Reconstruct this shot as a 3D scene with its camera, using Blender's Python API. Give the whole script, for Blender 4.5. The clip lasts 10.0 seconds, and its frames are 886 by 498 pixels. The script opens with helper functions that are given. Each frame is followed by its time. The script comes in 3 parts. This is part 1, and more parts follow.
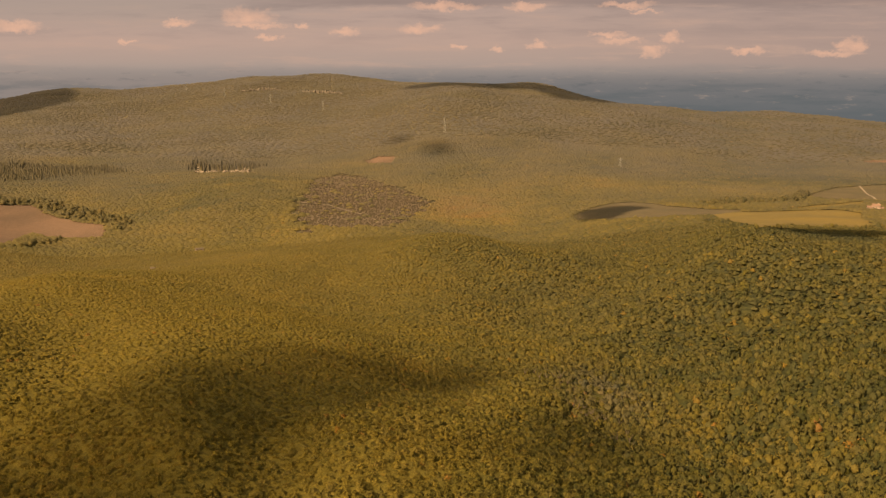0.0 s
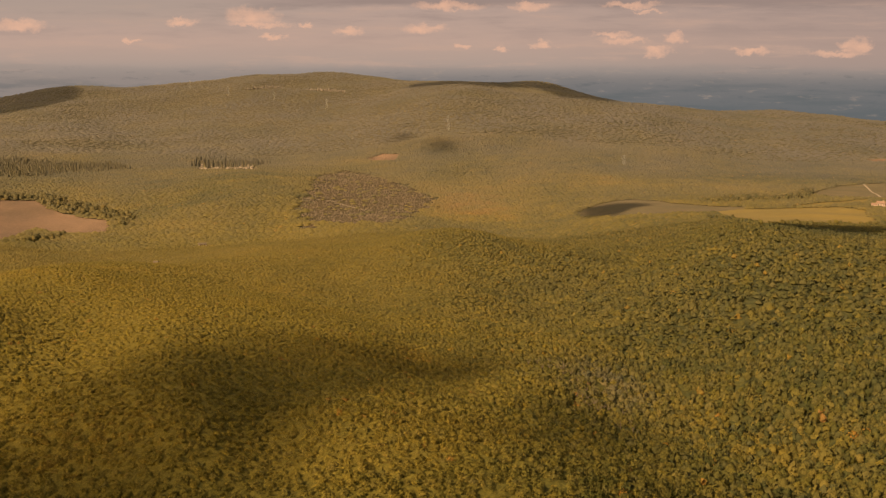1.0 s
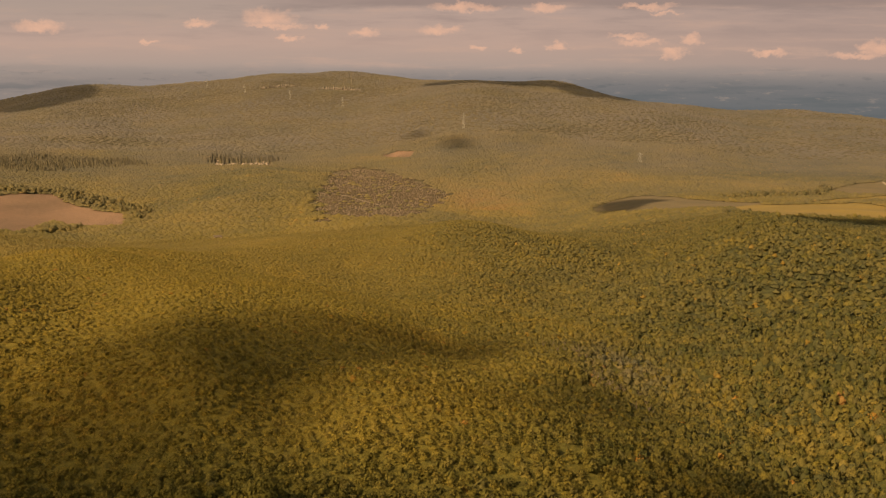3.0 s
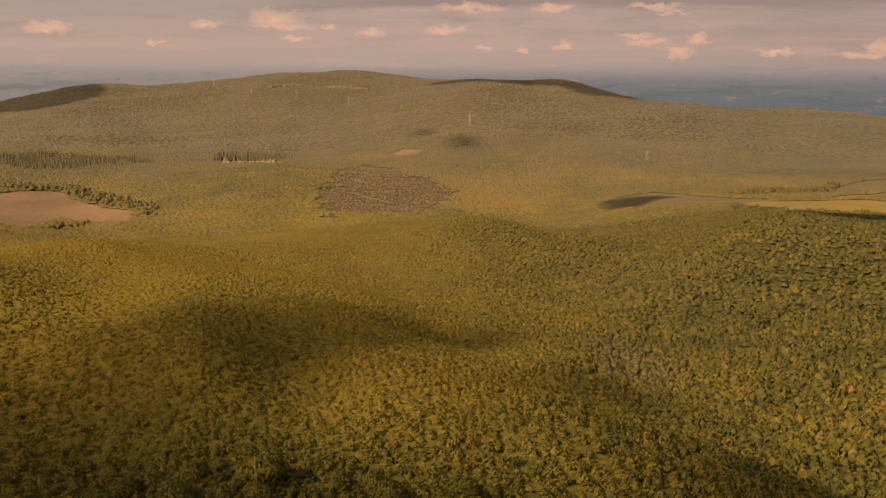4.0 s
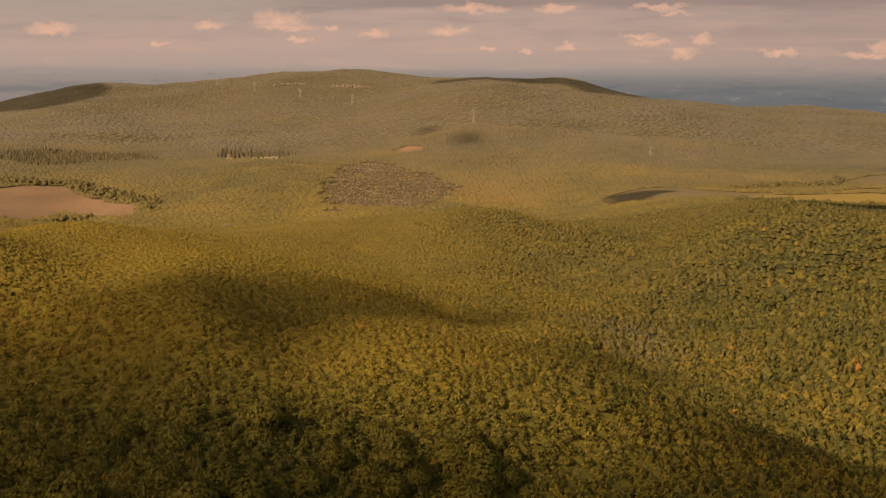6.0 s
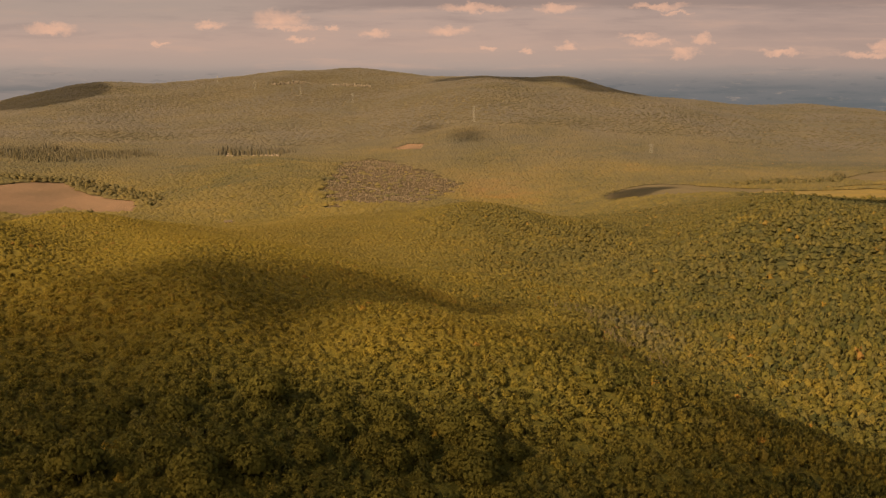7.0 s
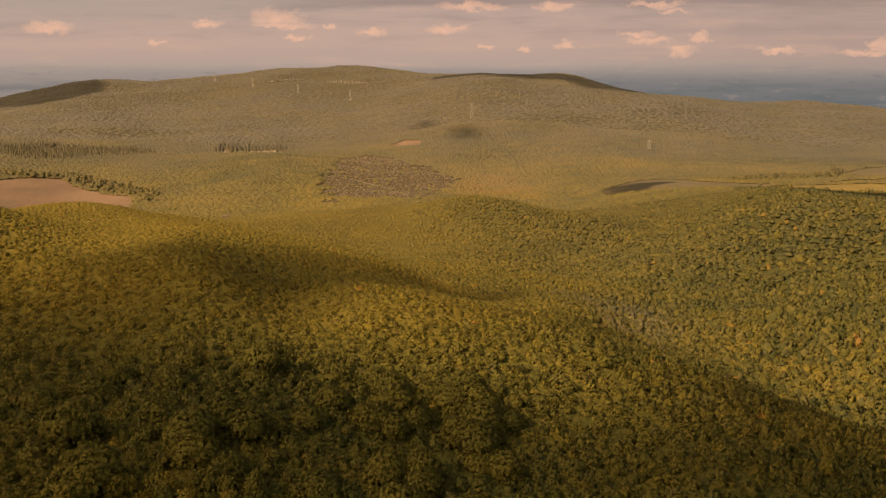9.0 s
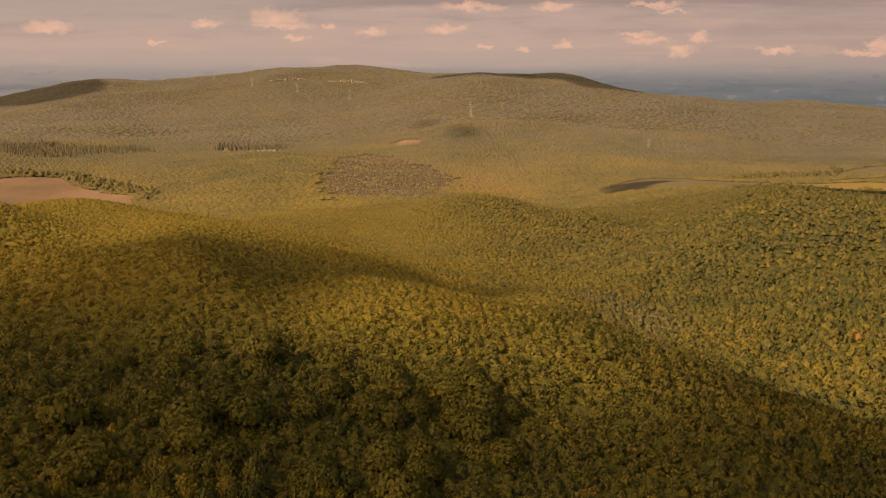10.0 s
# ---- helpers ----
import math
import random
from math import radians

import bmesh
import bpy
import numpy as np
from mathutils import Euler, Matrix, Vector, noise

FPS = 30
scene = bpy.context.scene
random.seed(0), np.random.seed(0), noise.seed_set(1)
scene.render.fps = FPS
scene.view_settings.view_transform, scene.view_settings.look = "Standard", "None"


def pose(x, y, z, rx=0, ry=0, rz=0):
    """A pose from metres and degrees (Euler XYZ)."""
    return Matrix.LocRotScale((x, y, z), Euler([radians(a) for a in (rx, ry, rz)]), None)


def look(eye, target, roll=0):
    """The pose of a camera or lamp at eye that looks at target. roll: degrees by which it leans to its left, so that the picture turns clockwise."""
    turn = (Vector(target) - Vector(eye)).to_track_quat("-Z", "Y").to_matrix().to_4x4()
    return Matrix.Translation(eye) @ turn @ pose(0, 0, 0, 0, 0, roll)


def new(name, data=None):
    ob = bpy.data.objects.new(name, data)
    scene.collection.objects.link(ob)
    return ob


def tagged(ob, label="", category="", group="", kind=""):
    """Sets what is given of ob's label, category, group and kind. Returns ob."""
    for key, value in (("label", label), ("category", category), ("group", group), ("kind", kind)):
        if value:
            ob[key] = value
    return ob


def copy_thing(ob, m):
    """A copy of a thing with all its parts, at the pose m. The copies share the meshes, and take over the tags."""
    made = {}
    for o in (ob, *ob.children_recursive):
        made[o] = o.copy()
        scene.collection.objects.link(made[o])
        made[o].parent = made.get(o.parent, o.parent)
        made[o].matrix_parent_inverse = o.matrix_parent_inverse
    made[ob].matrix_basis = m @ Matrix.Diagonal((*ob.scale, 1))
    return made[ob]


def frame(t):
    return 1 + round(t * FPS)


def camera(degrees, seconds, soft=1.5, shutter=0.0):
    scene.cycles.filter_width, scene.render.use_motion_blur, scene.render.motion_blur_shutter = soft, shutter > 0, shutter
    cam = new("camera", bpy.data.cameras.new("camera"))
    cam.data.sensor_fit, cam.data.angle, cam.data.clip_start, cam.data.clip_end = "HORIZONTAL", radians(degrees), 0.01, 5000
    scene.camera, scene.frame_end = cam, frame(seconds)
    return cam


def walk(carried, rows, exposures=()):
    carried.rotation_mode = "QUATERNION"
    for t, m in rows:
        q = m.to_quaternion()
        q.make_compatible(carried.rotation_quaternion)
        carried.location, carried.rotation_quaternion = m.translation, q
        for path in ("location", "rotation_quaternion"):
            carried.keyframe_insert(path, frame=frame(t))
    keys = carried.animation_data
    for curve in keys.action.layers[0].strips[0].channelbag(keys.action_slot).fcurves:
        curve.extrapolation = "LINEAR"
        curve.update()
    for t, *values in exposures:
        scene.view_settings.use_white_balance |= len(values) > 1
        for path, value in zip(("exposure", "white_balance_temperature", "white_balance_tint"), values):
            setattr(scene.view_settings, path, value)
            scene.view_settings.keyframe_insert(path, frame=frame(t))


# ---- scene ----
cam = camera(53.2, 10.0, soft=1.3)
# seconds, x, y, z, pitch, roll, yaw
ROWS = [
    (0.0, 0.07, -0.09, 299.89, -11.500, -0.000, -0.000),
    (0.5, 0.07, 0.16, 297.18, -11.488, 0.014, 0.107),
    (1.0, 0.13, 0.36, 294.52, -11.522, -0.121, 0.241),
    (1.5, 0.14, 0.47, 291.91, -11.520, -0.200, 0.429),
    (2.0, 0.06, 0.44, 289.22, -11.492, -0.217, 0.681),
    (2.5, 0.07, 0.34, 286.56, -11.446, -0.213, 0.945),
    (3.0, 0.05, 0.36, 283.92, -11.437, -0.192, 1.223),
    (4.5, -0.07, 0.84, 275.91, -11.436, -0.073, 1.733),
    (5.0, -0.08, 0.97, 273.17, -11.427, -0.050, 1.793),
    (5.5, -0.02, 0.93, 270.44, -11.375, -0.054, 1.830),
    (7.0, -0.10, 0.57, 262.49, -11.390, 0.009, 1.871),
    (7.5, -0.20, 0.54, 260.54, -11.438, 0.050, 1.816),
    (8.0, -0.18, 0.55, 259.25, -11.451, 0.055, 1.787),
    (8.5, -0.14, 0.59, 258.22, -11.469, 0.061, 1.755),
    (9.0, -0.15, 0.62, 257.12, -11.489, 0.054, 1.719),
    (9.5, -0.18, 0.70, 256.10, -11.493, 0.018, 1.698),
    (10.0, -0.21, 0.74, 255.00, -11.490, 0.043, 1.674),
]
walk(cam, [(t, pose(x, y, z, 90 + pitch, roll, yaw)) for t, x, y, z, pitch, roll, yaw in ROWS],
     [(0.0, 0.21, 9150.0, 16.0), (7.0, 0.22, 9150.0, 16.0), (7.6, 0.30, 9150.0, 16.0), (10.0, 0.30, 9150.0, 16.0)])

# terrain heights at rings of growing radius (rows) and bearings from -36 to 36 degrees (columns):
# six degrees apart
RADII = [90, 126, 171, 234, 324, 427.5, 540, 630, 720, 820, 945, 1090, 1260, 1460, 1710, 2050, 2475, 3600, 4770]
NEAR = [
    [205, 204, 202, 200, 198, 196, 194, 192, 190, 189, 188, 187, 187],
    [208, 207, 207, 206, 202, 198, 195, 192, 188, 187, 186, 184, 183],
    [214, 209, 204, 206, 203, 200, 197, 192, 188, 186, 184, 179, 175],
    [227, 210, 208, 208, 196, 197, 192, 189, 183, 176, 170, 166, 162],
    [230, 216, 202, 200, 190, 181, 173, 165, 154, 147, 138, 144, 149],
    [204, 200, 191, 187, 180, 167, 147, 148, 132, 130, 140, 140, 141],
    [178, 179, 182, 170, 158, 143, 138, 131, 124, 131, 149, 142, 142],
]
MID = [
    [156, 161, 165, 157, 139, 127, 121, 109, 116, 121, 129, 140, 141],
    [138, 143, 147, 143, 130, 115, 114, 100, 110, 126, 136, 140, 140],
    [121, 121, 121, 121, 123, 111, 106, 97, 100, 136, 143, 139, 136],
    [109, 102, 95, 96, 106, 109, 125, 106, 96, 138, 136, 132, 129],
    [110, 99, 83, 78, 83, 86, 95, 86, 93, 119, 122, 122, 122],
    [113, 98, 68, 64, 68, 78, 68, 60, 94, 102, 106, 110, 114],
]
FAR = [
    [115, 98, 68, 73, 88, 74, 54, 49, 79, 85, 91, 98, 105],
    [116, 100, 81, 85, 96, 72, 53, 55, 65, 71, 77, 85, 94],
    [117, 102, 82, 74, 74, 66, 73, 74, 73, 62, 66, 74, 82],
    [110, 97, 80, 65, 59, 73, 111, 105, 90, 61, 63, 66, 66],
    [68, 91, 110, 98, 125, 143, 222, 190, 145, 103, 103, 62, 26],
    [3, 84, 203, 209, 265, 270, 227, 246, 130, 146, 121, 52, -15],
]

# ---- world, sun, clouds ----
SUN = Vector((-0.52, -0.50, 0.69)).normalized()
W = bpy.data.worlds.new("world")
scene.world = W
W.use_nodes = True
wn, wl = W.node_tree.nodes, W.node_tree.links
wn.clear()


class G:
    """Small helper to write node arithmetic."""

    def __init__(self, tree):
        self.n, self.l = tree.nodes, tree.links

    def put(self, node, i, v):
        if isinstance(v, bpy.types.NodeSocket):
            self.l.new(v, node.inputs[i])
        elif v is not None:
            node.inputs[i].default_value = v

    def m(self, op, a, b=None, c=None, clamp=False):
        k = self.n.new("ShaderNodeMath")
        k.operation, k.use_clamp = op, clamp
        for i, v in enumerate((a, b, c)):
            self.put(k, i, v)
        return k.outputs[0]

    def mix(self, f, a, b, kind="MIX"):
        k = self.n.new("ShaderNodeMix")
        k.data_type, k.blend_type = "RGBA", kind
        self.put(k, 0, f)
        for i, v in ((6, a), (7, b)):
            self.put(k, i, (*v, 1) if isinstance(v, tuple) and len(v) == 3 else v)
        return k.outputs[2]

    def noise(self, vec, scale, detail=3.0, rough=0.55, out=0):
        k = self.n.new("ShaderNodeTexNoise")
        self.put(k, "Vector", vec)
        self.put(k, "Scale", scale), self.put(k, "Detail", detail), self.put(k, "Roughness", rough)
        return k.outputs[out]

    def xyz(self, x, y, z):
        k = self.n.new("ShaderNodeCombineXYZ")
        for i, v in enumerate((x, y, z)):
            self.put(k, i, v)
        return k.outputs[0]

    def smooth(self, v, lo, hi):
        k = self.n.new("ShaderNodeMapRange")
        k.interpolation_type = "SMOOTHSTEP"
        for i, a in enumerate((v, lo, hi, 0.0, 1.0)):
            self.put(k, i, a)
        return k.outputs[0]

    def ramp(self, v, stops):
        k = self.n.new("ShaderNodeValToRGB")
        self.put(k, 0, v)
        e = k.color_ramp.elements
        while len(e) < len(stops):
            e.new(0.5)
        for el, (p, col) in zip(e, stops):
            el.position, el.color = p, (*col, 1)
        return k.outputs[0]


g = G(W.node_tree)
co = wn.new("ShaderNodeTexCoord").outputs["Generated"]
sep = wn.new("ShaderNodeSeparateXYZ")
wl.new(co, sep.inputs[0])
dx, dy, dz = sep.outputs
front = g.m("MAXIMUM", dy, 0.05)
az, el = g.m("DIVIDE", dx, front), g.m("DIVIDE", dz, front)
nish = wn.new("ShaderNodeTexSky")
nish.sky_type, nish.sun_disc = "NISHITA", False
nish.sun_elevation = math.asin(SUN.z)
nish.sun_rotation = math.atan2(SUN.x, SUN.y)
nish.air_density, nish.dust_density = 1.3, 3.0
high = g.mix(1.0, nish.outputs[0], (0.118, 0.105, 0.080), "MULTIPLY")
# hazy band over the horizon, streaked with stratus and dotted with small cumulus
band = g.xyz(g.m("MULTIPLY", az, 5.0), 0.0, g.m("MULTIPLY", el, 46.0))
streak = g.noise(band, 1.4, 6.0, 0.62)
low = g.ramp(g.m("MULTIPLY_ADD", el, 7.0, 0.30), [(0.27, (0.270, 0.268, 0.300)), (0.36, (0.335, 0.298, 0.318)),
                                                 (0.50, (0.385, 0.318, 0.330)), (0.80, (0.345, 0.300, 0.325))])
low = g.mix(g.m("MULTIPLY", g.smooth(az, 0.0, 0.5), 0.55), low, (0.270, 0.235, 0.262))
low = g.mix(g.m("MULTIPLY", g.smooth(streak, 0.48, 0.66), g.m("MULTIPLY", g.smooth(el, 0.005, 0.07), 0.6)), low, (0.245, 0.218, 0.248))
low = g.mix(g.m("MULTIPLY", g.smooth(g.m("SUBTRACT", 1.0, streak), 0.50, 0.66), 0.5), low, (0.43, 0.335, 0.330))
low = g.mix(g.m("MULTIPLY", g.m("MULTIPLY", g.smooth(az, -0.05, -0.35), g.smooth(el, 0.03, 0.075)), 0.6), low, (0.300, 0.285, 0.305))
topband = g.m("MULTIPLY", g.smooth(g.m("ADD", el, g.m("MULTIPLY", streak, 0.02)), 0.072, 0.082), g.smooth(az, -0.30, -0.05))
low = g.mix(g.m("MULTIPLY", topband, 0.75), low, (0.225, 0.200, 0.225))
CUMULUS = [(-0.214, 0.056, 36, 13), (-0.205, 0.047, 42, 4), (-0.47, 0.046, 40, 8), (-0.292, 0.049, 22, 6), (-0.108, 0.041, 18, 6),
           (-0.025, 0.044, 30, 7), (0.004, 0.067, 52, 7), (0.09, 0.066, 28, 6), (0.198, 0.069, 42, 5), (0.22, 0.062, 20, 3),
           (0.195, 0.031, 34, 6), (0.18, 0.038, 30, 4), (0.25, 0.034, 15, 8), (0.23, 0.019, 20, 8), (0.103, 0.025, 18, 6),
           (0.336, 0.020, 24, 5), (0.43, 0.017, 44, 5), (0.45, 0.025, 22, 11), (0.018, 0.024, 10, 4), (-0.155, 0.047, 10, 3),
           (-0.19, 0.034, 20, 4), (0.06, 0.022, 9, 3), (-0.35, 0.03, 14, 3)]
wob = g.noise(g.xyz(az, 0.0, g.m("MULTIPLY", el, 1.5)), 62.0, 5.0, 0.62, 1)
sw = wn.new("ShaderNodeSeparateColor")
wl.new(wob, sw.inputs[0])
ax = g.m("ADD", az, g.m("MULTIPLY", g.m("SUBTRACT", sw.outputs[0], 0.5), 0.045))
ez = g.m("ADD", el, g.m("MULTIPLY", g.m("SUBTRACT", sw.outputs[1], 0.5), 0.022))
puff = None
for cx, cz, sx, sz in CUMULUS:
    a = g.m("MULTIPLY", g.m("SUBTRACT", ax, cx), 1750 / sx)
    b = g.m("MULTIPLY", g.m("SUBTRACT", ez, cz), 1750 / sz)
    d = g.m("ADD", g.m("MULTIPLY", a, a), g.m("MULTIPLY", b, b))
    k = g.m("SUBTRACT", 1.0, g.smooth(d, -0.7, 3.0))
    puff = k if puff is None else g.m("MAXIMUM", puff, k)
low = g.mix(g.m("MULTIPLY", puff, g.m("MULTIPLY_ADD", sw.outputs[2], 0.9, 0.18)), low, (0.69, 0.455, 0.385))
# far lowland with haze painted in: woods, pale fields and low ranges
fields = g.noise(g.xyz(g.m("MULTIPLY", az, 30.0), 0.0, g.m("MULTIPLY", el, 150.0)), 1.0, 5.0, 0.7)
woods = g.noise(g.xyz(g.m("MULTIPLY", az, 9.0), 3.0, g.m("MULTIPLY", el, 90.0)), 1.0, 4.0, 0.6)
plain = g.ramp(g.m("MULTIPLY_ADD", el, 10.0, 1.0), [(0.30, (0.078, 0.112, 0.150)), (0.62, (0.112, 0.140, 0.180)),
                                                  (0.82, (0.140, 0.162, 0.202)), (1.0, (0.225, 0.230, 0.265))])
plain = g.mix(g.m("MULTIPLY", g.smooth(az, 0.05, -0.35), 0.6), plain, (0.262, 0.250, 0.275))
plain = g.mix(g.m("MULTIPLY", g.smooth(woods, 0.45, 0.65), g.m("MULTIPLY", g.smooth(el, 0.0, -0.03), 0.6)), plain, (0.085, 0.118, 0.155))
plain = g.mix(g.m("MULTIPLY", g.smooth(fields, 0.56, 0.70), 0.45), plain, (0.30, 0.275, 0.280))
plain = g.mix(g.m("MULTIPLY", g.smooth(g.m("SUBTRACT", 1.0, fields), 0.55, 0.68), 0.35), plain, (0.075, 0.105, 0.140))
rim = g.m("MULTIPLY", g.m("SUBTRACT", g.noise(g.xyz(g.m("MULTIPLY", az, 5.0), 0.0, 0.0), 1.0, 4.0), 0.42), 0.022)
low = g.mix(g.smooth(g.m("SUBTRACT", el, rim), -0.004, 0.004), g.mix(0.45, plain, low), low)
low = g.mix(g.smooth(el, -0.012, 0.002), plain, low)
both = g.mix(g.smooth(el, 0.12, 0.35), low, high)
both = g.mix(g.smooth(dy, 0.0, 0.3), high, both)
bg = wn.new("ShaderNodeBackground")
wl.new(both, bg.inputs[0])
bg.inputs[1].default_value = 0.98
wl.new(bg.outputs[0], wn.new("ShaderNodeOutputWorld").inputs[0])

sun = new("sun", bpy.data.lights.new("sun", "SUN"))
sun.data.energy, sun.data.angle, sun.data.color = 5.0, radians(0.55), (1.0, 0.85, 0.66)
sun.matrix_world = look(SUN * 100, (0, 0, 0))


# ---- materials ----
def material(name, rough=0.85):
    m = bpy.data.materials.new(name)
    m.use_nodes = True
    b = m.node_tree.nodes["Principled BSDF"]
    b.inputs["Roughness"].default_value = rough
    b.inputs["Specular IOR Level"].default_value = 0.25
    return m, G(m.node_tree), b


HUES = [(0.0, (0.036, 0.043, 0.020)), (0.22, (0.083, 0.085, 0.024)), (0.42, (0.166, 0.135, 0.030)),
        (0.60, (0.252, 0.183, 0.035)), (0.78, (0.312, 0.182, 0.036)), (0.92, (0.305, 0.127, 0.034)), (1.0, (0.26, 0.09, 0.03))]


def obj_co(k):
    return k.n.new("ShaderNodeTexCoord").outputs["Object"]


def foliage(name, hue=None, spread=0.12, gap_mottle=0.32, soft=0.88, clear=0.42):
    """Leaves. hue: fixed middle hue varied by object, or None: read from the mesh's own tint."""
    m, k, b = material(name, 0.75)
    b.inputs["Specular IOR Level"].default_value = 0.1
    geo = k.n.new("ShaderNodeNewGeometry")
    isl = geo.outputs["Random Per Island"]
    if hue is None:
        at = k.n.new("ShaderNodeAttribute")
        at.attribute_name = "tint"
        base = at.outputs["Fac"]
    else:
        oi = k.n.new("ShaderNodeObjectInfo")
        base = k.m("MULTIPLY_ADD", k.m("SUBTRACT", oi.outputs["Random"], 0.5), spread * 2, hue)
    v = k.m("ADD", base, k.m("MULTIPLY", k.m("SUBTRACT", isl, 0.5), 0.05), clamp=True)
    col = k.ramp(v, HUES)
    leafy = k.noise(geo.outputs["Position"], 2.4, 3.0, 0.72)
    # Mottling paints dark gaps between leaf clumps into the colour.
    lum = k.m("ADD", k.m("MULTIPLY_ADD", isl, 0.20, 0.90 - 0.5 * gap_mottle), k.m("MULTIPLY", k.smooth(leafy, 0.36, 0.64), gap_mottle))
    col = k.mix(1.0, col, k.xyz(lum, lum, lum), "MULTIPLY")
    # Greys far leaves to paint distance haze into the colour, plus one pale grove.
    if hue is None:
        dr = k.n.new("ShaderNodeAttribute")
        dr.attribute_name = "haze_pale"
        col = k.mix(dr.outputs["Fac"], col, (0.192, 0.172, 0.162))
    k.l.new(col, b.inputs["Base Color"])
    b.inputs["Subsurface Weight"].default_value = 0.0
    at = k.n.new("ShaderNodeAttribute")
    at.attribute_name = "out"
    vt = k.n.new("ShaderNodeVectorTransform")
    vt.vector_type, vt.convert_from, vt.convert_to = "NORMAL", "OBJECT", "WORLD"
    k.l.new(at.outputs["Vector"], vt.inputs[0])
    mv = k.n.new("ShaderNodeMix")
    mv.data_type = "VECTOR"
    mv.inputs[0].default_value = soft
    k.l.new(geo.outputs["Normal"], mv.inputs[4]), k.l.new(vt.outputs[0], mv.inputs[5])
    nz = k.n.new("ShaderNodeVectorMath")
    nz.operation = "NORMALIZE"
    k.l.new(mv.outputs[1], nz.inputs[0])
    bp = k.n.new("ShaderNodeBump")
    bp.inputs["Strength"].default_value, bp.inputs["Distance"].default_value = 0.28, 0.4
    k.l.new(leafy, bp.inputs["Height"]), k.l.new(nz.outputs[0], bp.inputs["Normal"])
    k.l.new(bp.outputs[0], b.inputs["Normal"])
    tr = k.n.new("ShaderNodeBsdfTranslucent")
    k.l.new(col, tr.inputs[0])
    mx = k.n.new("ShaderNodeMixShader")
    mx.inputs[0].default_value = clear
    k.l.new(b.outputs[0], mx.inputs[1]), k.l.new(tr.outputs[0], mx.inputs[2])
    k.l.new(mx.outputs[0], k.n["Material Output"].inputs[0])
    return m


def earth(name, a, b_, scale, fine, bump=0.4, c=None, stretch=(1, 1, 1)):
    """Soil, stubble, gravel or rock: two colours at a large and a fine scale, with relief."""
    m, k, b = material(name, 0.95)
    mp = k.n.new("ShaderNodeMapping")
    k.l.new(obj_co(k), mp.inputs[0])
    mp.inputs["Scale"].default_value = stretch
    big, small = k.noise(mp.outputs[0], scale, 4.0), k.noise(mp.outputs[0], fine, 5.0, 0.7)
    col = k.mix(k.smooth(big, 0.35, 0.68), a, b_)
    if c:
        col = k.mix(k.smooth(small, 0.52, 0.68), col, c)
    lum = k.m("MULTIPLY_ADD", small, 0.8, 0.6)
    col = k.mix(1.0, col, k.xyz(lum, lum, lum), "MULTIPLY")
    k.l.new(col, b.inputs["Base Color"])
    bp = k.n.new("ShaderNodeBump")
    bp.inputs["Strength"].default_value = bump
    bp.inputs["Distance"].default_value = 0.6 / fine
    k.l.new(small, bp.inputs["Height"])
    k.l.new(bp.outputs[0], b.inputs["Normal"])
    return m


def plain_mat(name, col, rough=0.6, metal=0.0):
    m, k, b = material(name, rough)
    n = k.noise(obj_co(k), 1.3, 4.0)
    lum = k.m("MULTIPLY_ADD", n, 0.5, 0.75)
    k.l.new(k.mix(1.0, (*col, 1), k.xyz(lum, lum, lum), "MULTIPLY"), b.inputs["Base Color"])
    b.inputs["Metallic"].default_value = metal
    return m


M_FOREST = foliage("leaves_mixed_woodland", gap_mottle=0.36, soft=0.93, clear=0.42)
# Same leaves with darker painted gaps, for near woods and undergrowth.
M_OAK_GAPS = foliage("leaves_oak_darker_gaps", gap_mottle=0.45)
M_OAKS = [foliage("leaves_olive_oak", 0.46), foliage("leaves_yellow_oak", 0.60, 0.10),
          foliage("leaves_green_oak", 0.30), foliage("leaves_russet_oak", 0.82, 0.10)]
M_PINE = foliage("needles_pine", 0.34, 0.04, 0.22, 0.9)
M_BARK = earth("bark", (0.10, 0.075, 0.05), (0.16, 0.13, 0.10), 0.8, 6.0)
M_GROUND = earth("woodland_floor", (0.120, 0.098, 0.054), (0.133, 0.107, 0.060), 0.006, 0.09, 0.9, (0.095, 0.080, 0.042))
M_PLOUGH = earth("ploughed_soil", (0.200, 0.120, 0.074), (0.150, 0.094, 0.058), 0.02, 0.3, 0.5, None, (1, 0.35, 1))
M_STUBBLE = earth("yellow_stubble", (0.200, 0.134, 0.036), (0.160, 0.116, 0.038), 0.012, 0.25, 0.3, None, (0.25, 1, 1))
M_FALLOW = earth("fallow_soil", (0.128, 0.096, 0.050), (0.102, 0.080, 0.042), 0.02, 0.3, 0.3)
M_SCRUB = earth("felled_scrub", (0.082, 0.058, 0.029), (0.108, 0.074, 0.038), 0.02, 0.25, 0.8, (0.05, 0.04, 0.02))
M_ROCK = earth("pale_rock", (0.27, 0.21, 0.15), (0.19, 0.15, 0.11), 0.05, 0.6, 0.6)
M_STEM = earth("bare_pale_stems", (0.165, 0.124, 0.085), (0.11, 0.082, 0.055), 0.05, 0.6, 0.2)
M_TRACK = earth("gravel_track", (0.30, 0.235, 0.165), (0.24, 0.185, 0.13), 0.1, 1.2, 0.3)
M_CRAG = earth("darker_rock", (0.20, 0.165, 0.128), (0.15, 0.122, 0.092), 0.05, 0.6, 0.6)
M_STEEL = plain_mat("galvanised_steel", (0.36, 0.335, 0.29), 0.6, 0.2)
M_WALL = plain_mat("pinkish_render", (0.46, 0.33, 0.25), 0.9)
